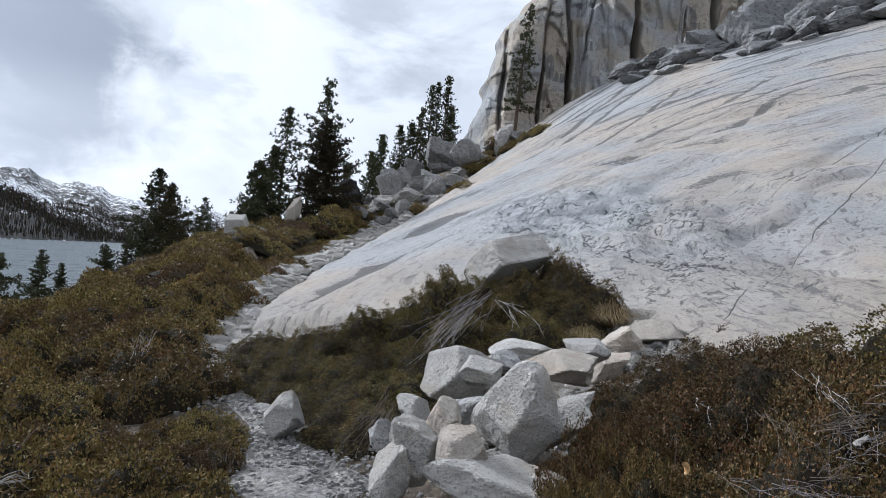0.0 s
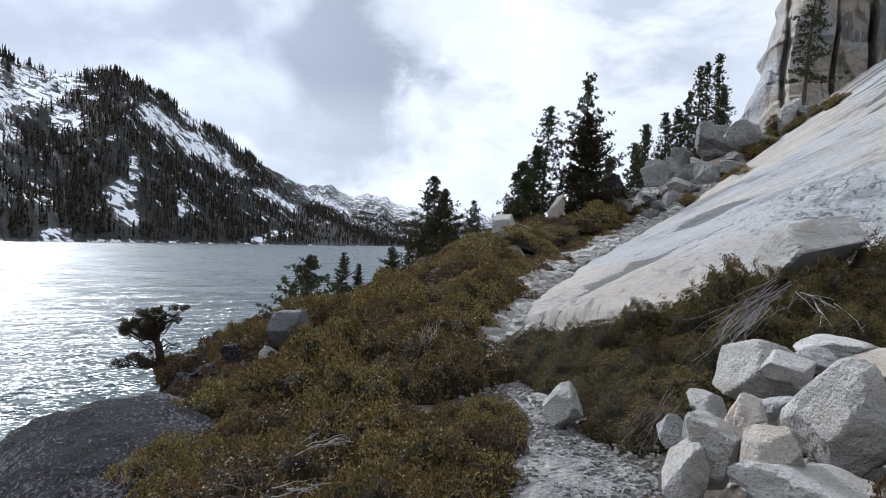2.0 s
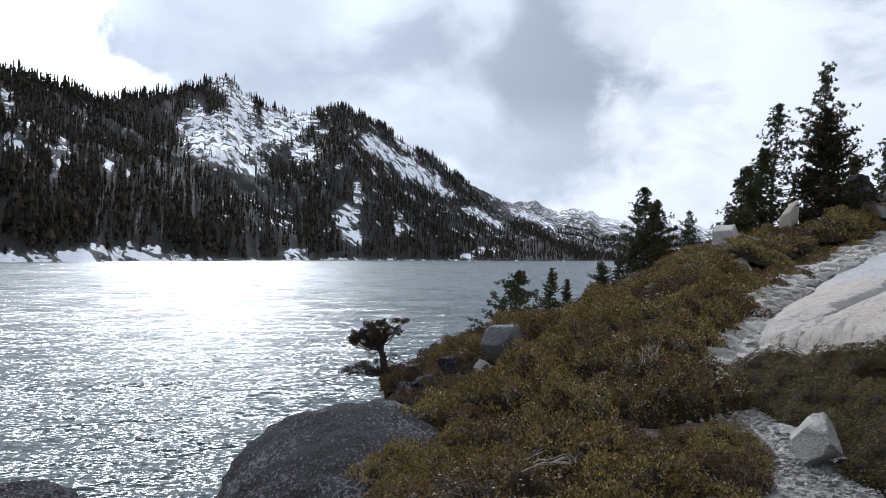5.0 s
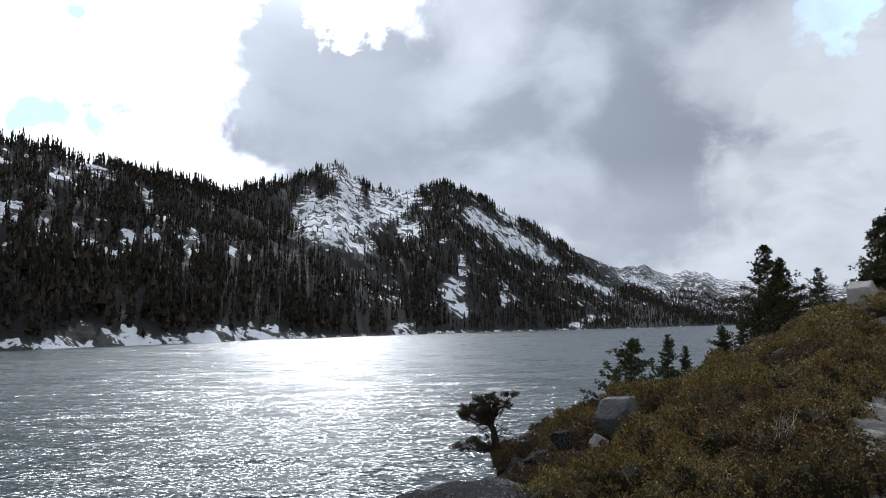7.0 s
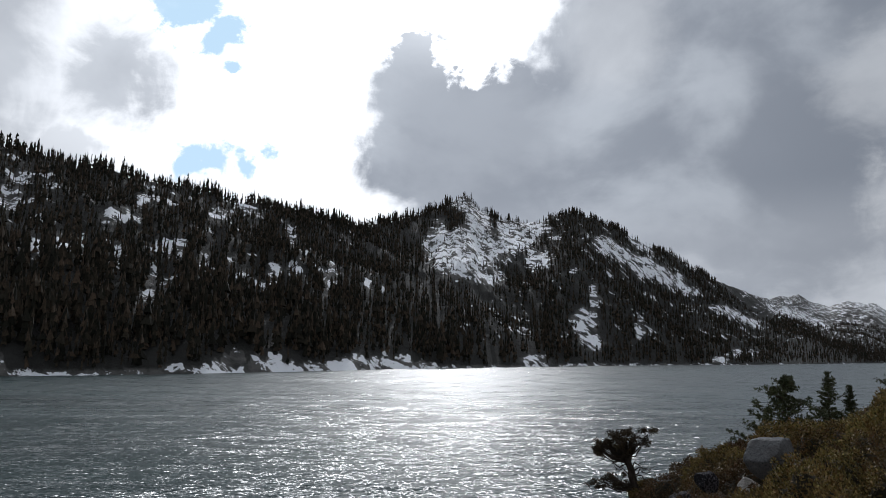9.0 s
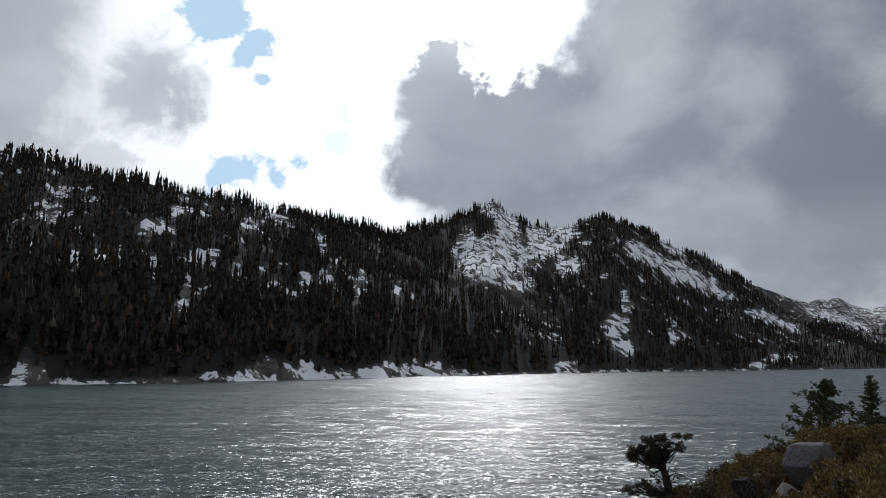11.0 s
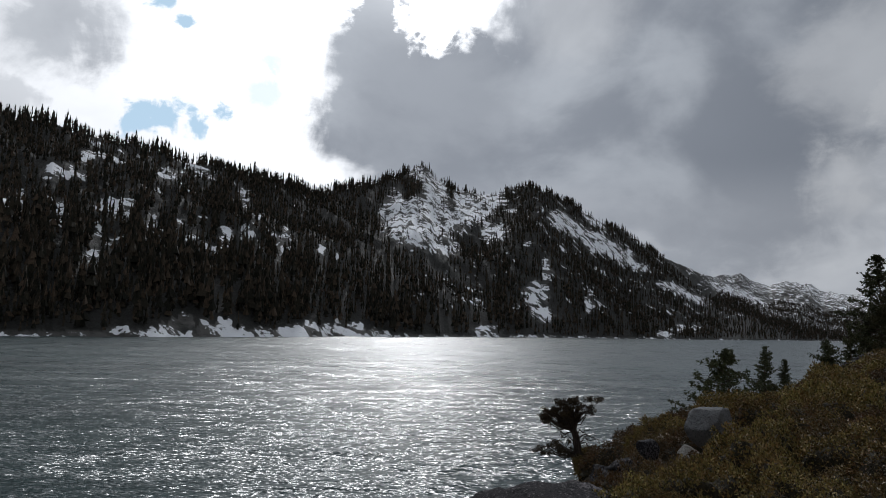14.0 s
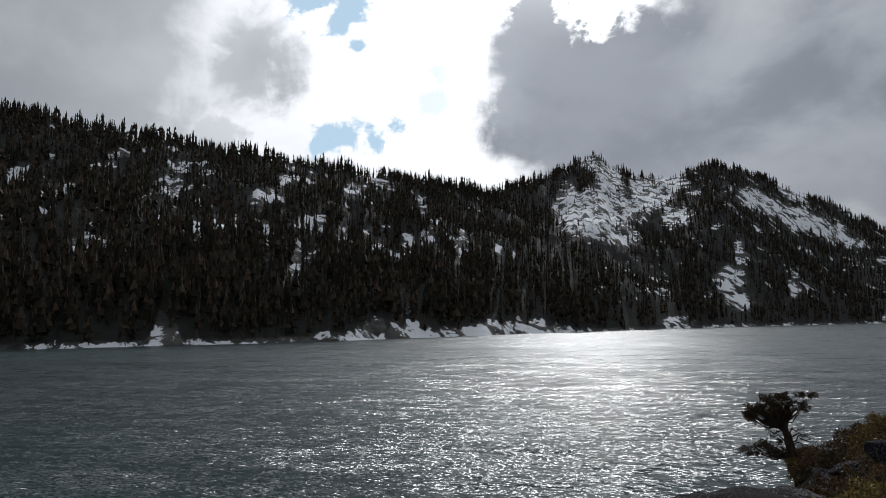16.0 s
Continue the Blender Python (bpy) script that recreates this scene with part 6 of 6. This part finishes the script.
def dead_branch(x, y, z, way, long, count, spread, seed, label, mat=None, thick=0.008):
    """A fan of bleached dead twigs that lies over the leaves."""
    rng = np.random.default_rng(seed)
    way = np.array(way, float) / np.linalg.norm(way)
    rods = []
    for k in range(count):
        d = way + rng.normal(0, spread, 3) * (1, 1, 0.5)
        L = long * rng.uniform(0.3, 0.65)
        t = np.linspace(0, 1, 7)
        curl, droop = rng.normal(0, 0.15 * L, 3), np.array([0, 0, -0.22 * L])
        wave = rng.normal(0, 0.09 * L, 3) * np.sin(t[:, None] * rng.uniform(5, 9) + k)
        p = t[:, None] * d * L + (t[:, None] ** 2) * (curl + droop) + wave * t[:, None] + rng.normal(0, 0.012 * L, (7, 3)) * t[:, None]
        p = p + rng.normal(0, 0.09 * long, 3) * (1, 1, 0.5) + way * long * rng.uniform(0, 0.55)
        rods.append(stick(p, thick * rng.uniform(0.5, 1.0) * np.linspace(1, 0.3, 7), 4))
        for q in range(2):
            i = rng.integers(2, 6)
            e = p[i]
            f = e + (d * 0.5 + rng.normal(0, 0.5, 3)) * L * 0.28
            rods.append(stick([e, (e + f) / 2 + rng.normal(0, 0.01, 3), f], [thick * 0.4, thick * 0.3, thick * 0.15], 3))
    ob = new("dead_branch", mesh_of("dead_branch", *joined(rods), mat or DEADWOOD))
    ob.matrix_world = pose(x, y, z)
    return tagged(ob, label, "dead branch")


def over(x, y, up):
    return (x, y, float(ground_z(x, y)) + up)


dead_branch(-2.20, 3.05, 0.32, (0.25, 0.93, 0.28), 0.46, 7, 0.10, 1, "bleached dead branch lying on the low shrubs", None, 0.005)
dead_branch(-2.13, 2.79, 0.25, (0.73, 0.68, 0.09), 0.33, 7, 0.12, 2, "bleached dead branch lying on the low shrubs", None, 0.005)
dead_branch(-3.28, 7.3, 0.30, (0.1, 0.1, 0.9), 0.45, 12, 0.30, 3, "grey dead twigs standing out of the shrubs", None, 0.004)
dead_branch(-1.31, 4.41, 0.12, (0.1, -0.1, 0.9), 0.5, 12, 0.30, 4, "grey dead twigs at the trail's edge", TWIG, 0.004)
dead_branch(0.62, 6.45, 1.42, (-0.74, -0.34, -0.56), 0.85, 34, 0.16, 5, "fan of bleached dead stems on the bush", GREY_TWIG, 0.0042)
dead_branch(0.45, 6.3, 1.25, (-0.62, -0.40, -0.62), 0.65, 22, 0.22, 6, "tangle of bleached dead stems on the bush", None, 0.0036)
dead_branch(0.70, 6.64, 1.33, (0.63, -0.70, -0.33), 0.65, 8, 0.30, 7, "bleached dead stems under the bush", None, 0.0050)
dead_branch(-0.20, 5.25, 0.61, (-0.32, -0.69, -0.65), 0.61, 22, 0.20, 8, "drooping grey dead stems beside the trail", TWIG, 0.0033)
dead_branch(-0.40, 5.44, 0.41, (-0.39, -0.72, -0.57), 0.44, 14, 0.25, 9, "drooping grey dead stems beside the trail", TWIG, 0.0033)
dead_branch(0.08, 7.26, 1.28, (-0.70, -0.01, 0.71), 0.29, 6, 0.30, 10, "bare thin twigs above the bush", TWIG, 0.0025)
dead_branch(1.15, 2.51, 1.21, (-0.03, -0.96, -0.29), 0.17, 4, 0.45, 11, "bleached forked dead stem in the bush", None, 0.0021)
dead_branch(1.49, 2.40, 1.36, (-0.09, -0.96, -0.27), 0.35, 7, 0.25, 12, "bleached thin stems inside the bush", None, 0.0016)
dead_branch(1.32, 2.03, 1.22, (0.73, -0.46, 0.51), 0.20, 14, 0.30, 13, "grey dead stems inside the bush", TWIG, 0.0018)
dead_branch(1.21, 1.87, 1.11, (0.69, -0.43, 0.59), 0.20, 10, 0.30, 14, "grey dead stems low in the bush", TWIG, 0.0018)
dead_branch(1.25, 2.30, 1.23, (0.22, -0.97, -0.11), 0.27, 8, 0.30, 16, "grey thin stems inside the bush", TWIG, 0.0016)
dead_branch(2.17, 4.74, 1.29, (0.47, -0.20, 0.86), 0.10, 14, 0.60, 15, "dark bare twigs at the foot of the slab", TWIG, 0.0040)


for k, (x, y, z, way_) in enumerate([(1.45, 2.05, 1.20, (0.9, -0.3, 0.1)), (1.55, 2.15, 1.30, (0.5, -0.6, 0.3)), (1.20, 1.95, 1.08, (0.8, -0.4, -0.1)), (1.62, 2.22, 1.18, (-0.5, -0.7, 0.2)), (1.38, 2.08, 1.10, (0.2, -0.7, 0.5)), (1.05, 2.05, 1.02, (0.8, -0.5, 0.1)), (1.70, 2.30, 1.36, (0.3, -0.8, -0.2))]):
    dead_branch(x, y, z, way_, 0.34, 9, 0.35, 60 + k, "grey weathered twigs crossing the bush", GREY_TWIG, 0.0017)


def splinter(x, y, z, long, turn, mat, label):
    """A short broken piece of wood with a split end."""
    t = np.linspace(0, 1, 6)
    p = np.stack([t * long, 0.012 * np.sin(t * 4), 0.008 * np.cos(t * 5)], -1)
    a = stick(p, [0.007, 0.009, 0.008, 0.007, 0.005, 0.001], 6)
    b = stick(p + (0, 0.007, 0.003), [0.004, 0.005, 0.004, 0.003, 0.001, 0.0005], 5)
    ob = new("broken_branch", mesh_of("broken_branch", *joined([a, b]), mat))
    ob.matrix_world = pose(x, y, z, *turn)
    return tagged(ob, label, "broken branch")


splinter(0.96, 2.15, 1.05, 0.04, (0, 40, -70), SPLIT_WOOD, "splintered orange-brown branch stub in the bush")
splinter(1.35, 1.84, 1.22, 0.045, (0, -60, 20), DEADWOOD, "grey weathered branch stub in the bush")


def tussock(x, y, z, size, seed):
    rng = np.random.default_rng(seed)
    n = 2200
    a, lean_ = rng.uniform(0, 2 * np.pi, n), rng.uniform(0.2, 1.0, n)
    foot_ = np.stack([np.cos(a) * lean_ * 0.15 * size, np.sin(a) * lean_ * 0.15 * size, 0 * a], -1)
    out = np.stack([np.cos(a) * lean_, np.sin(a) * lean_, 1.25 - lean_ * 0.6], -1)
    L = size * rng.uniform(0.25, 0.75, (n, 1))
    out = out + rng.normal(0, 0.18, (n, 3))
    mid = foot_ + out * L * 0.6
    tip = mid + (out * (1, 1, -0.5)) * L * 0.5
    side = np.stack([-np.sin(a), np.cos(a), 0 * a], -1) * 0.0022
    v = np.stack([foot_ - side, foot_ + side, mid + side, mid - side, tip], 1).reshape(-1, 3)
    b = np.arange(n)[:, None] * 5
    f = np.concatenate([b + (0, 1, 2), b + (0, 2, 3), b + (3, 2, 4)])
    ob = new("grass_tussock", mesh_of("grass_tussock", v, f, DRY_GRASS))
    ob.matrix_world = pose(x, y, z)
    return tagged(ob, "dry brown grass tussock at the foot of the slab", "grass")


tussock(1.95, 6.9, float(ground_z(1.95, 6.9)) + 0.05, 0.5, 3)
tussock(1.6, 6.6, float(ground_z(1.6, 6.6)) + 0.02, 0.35, 4)
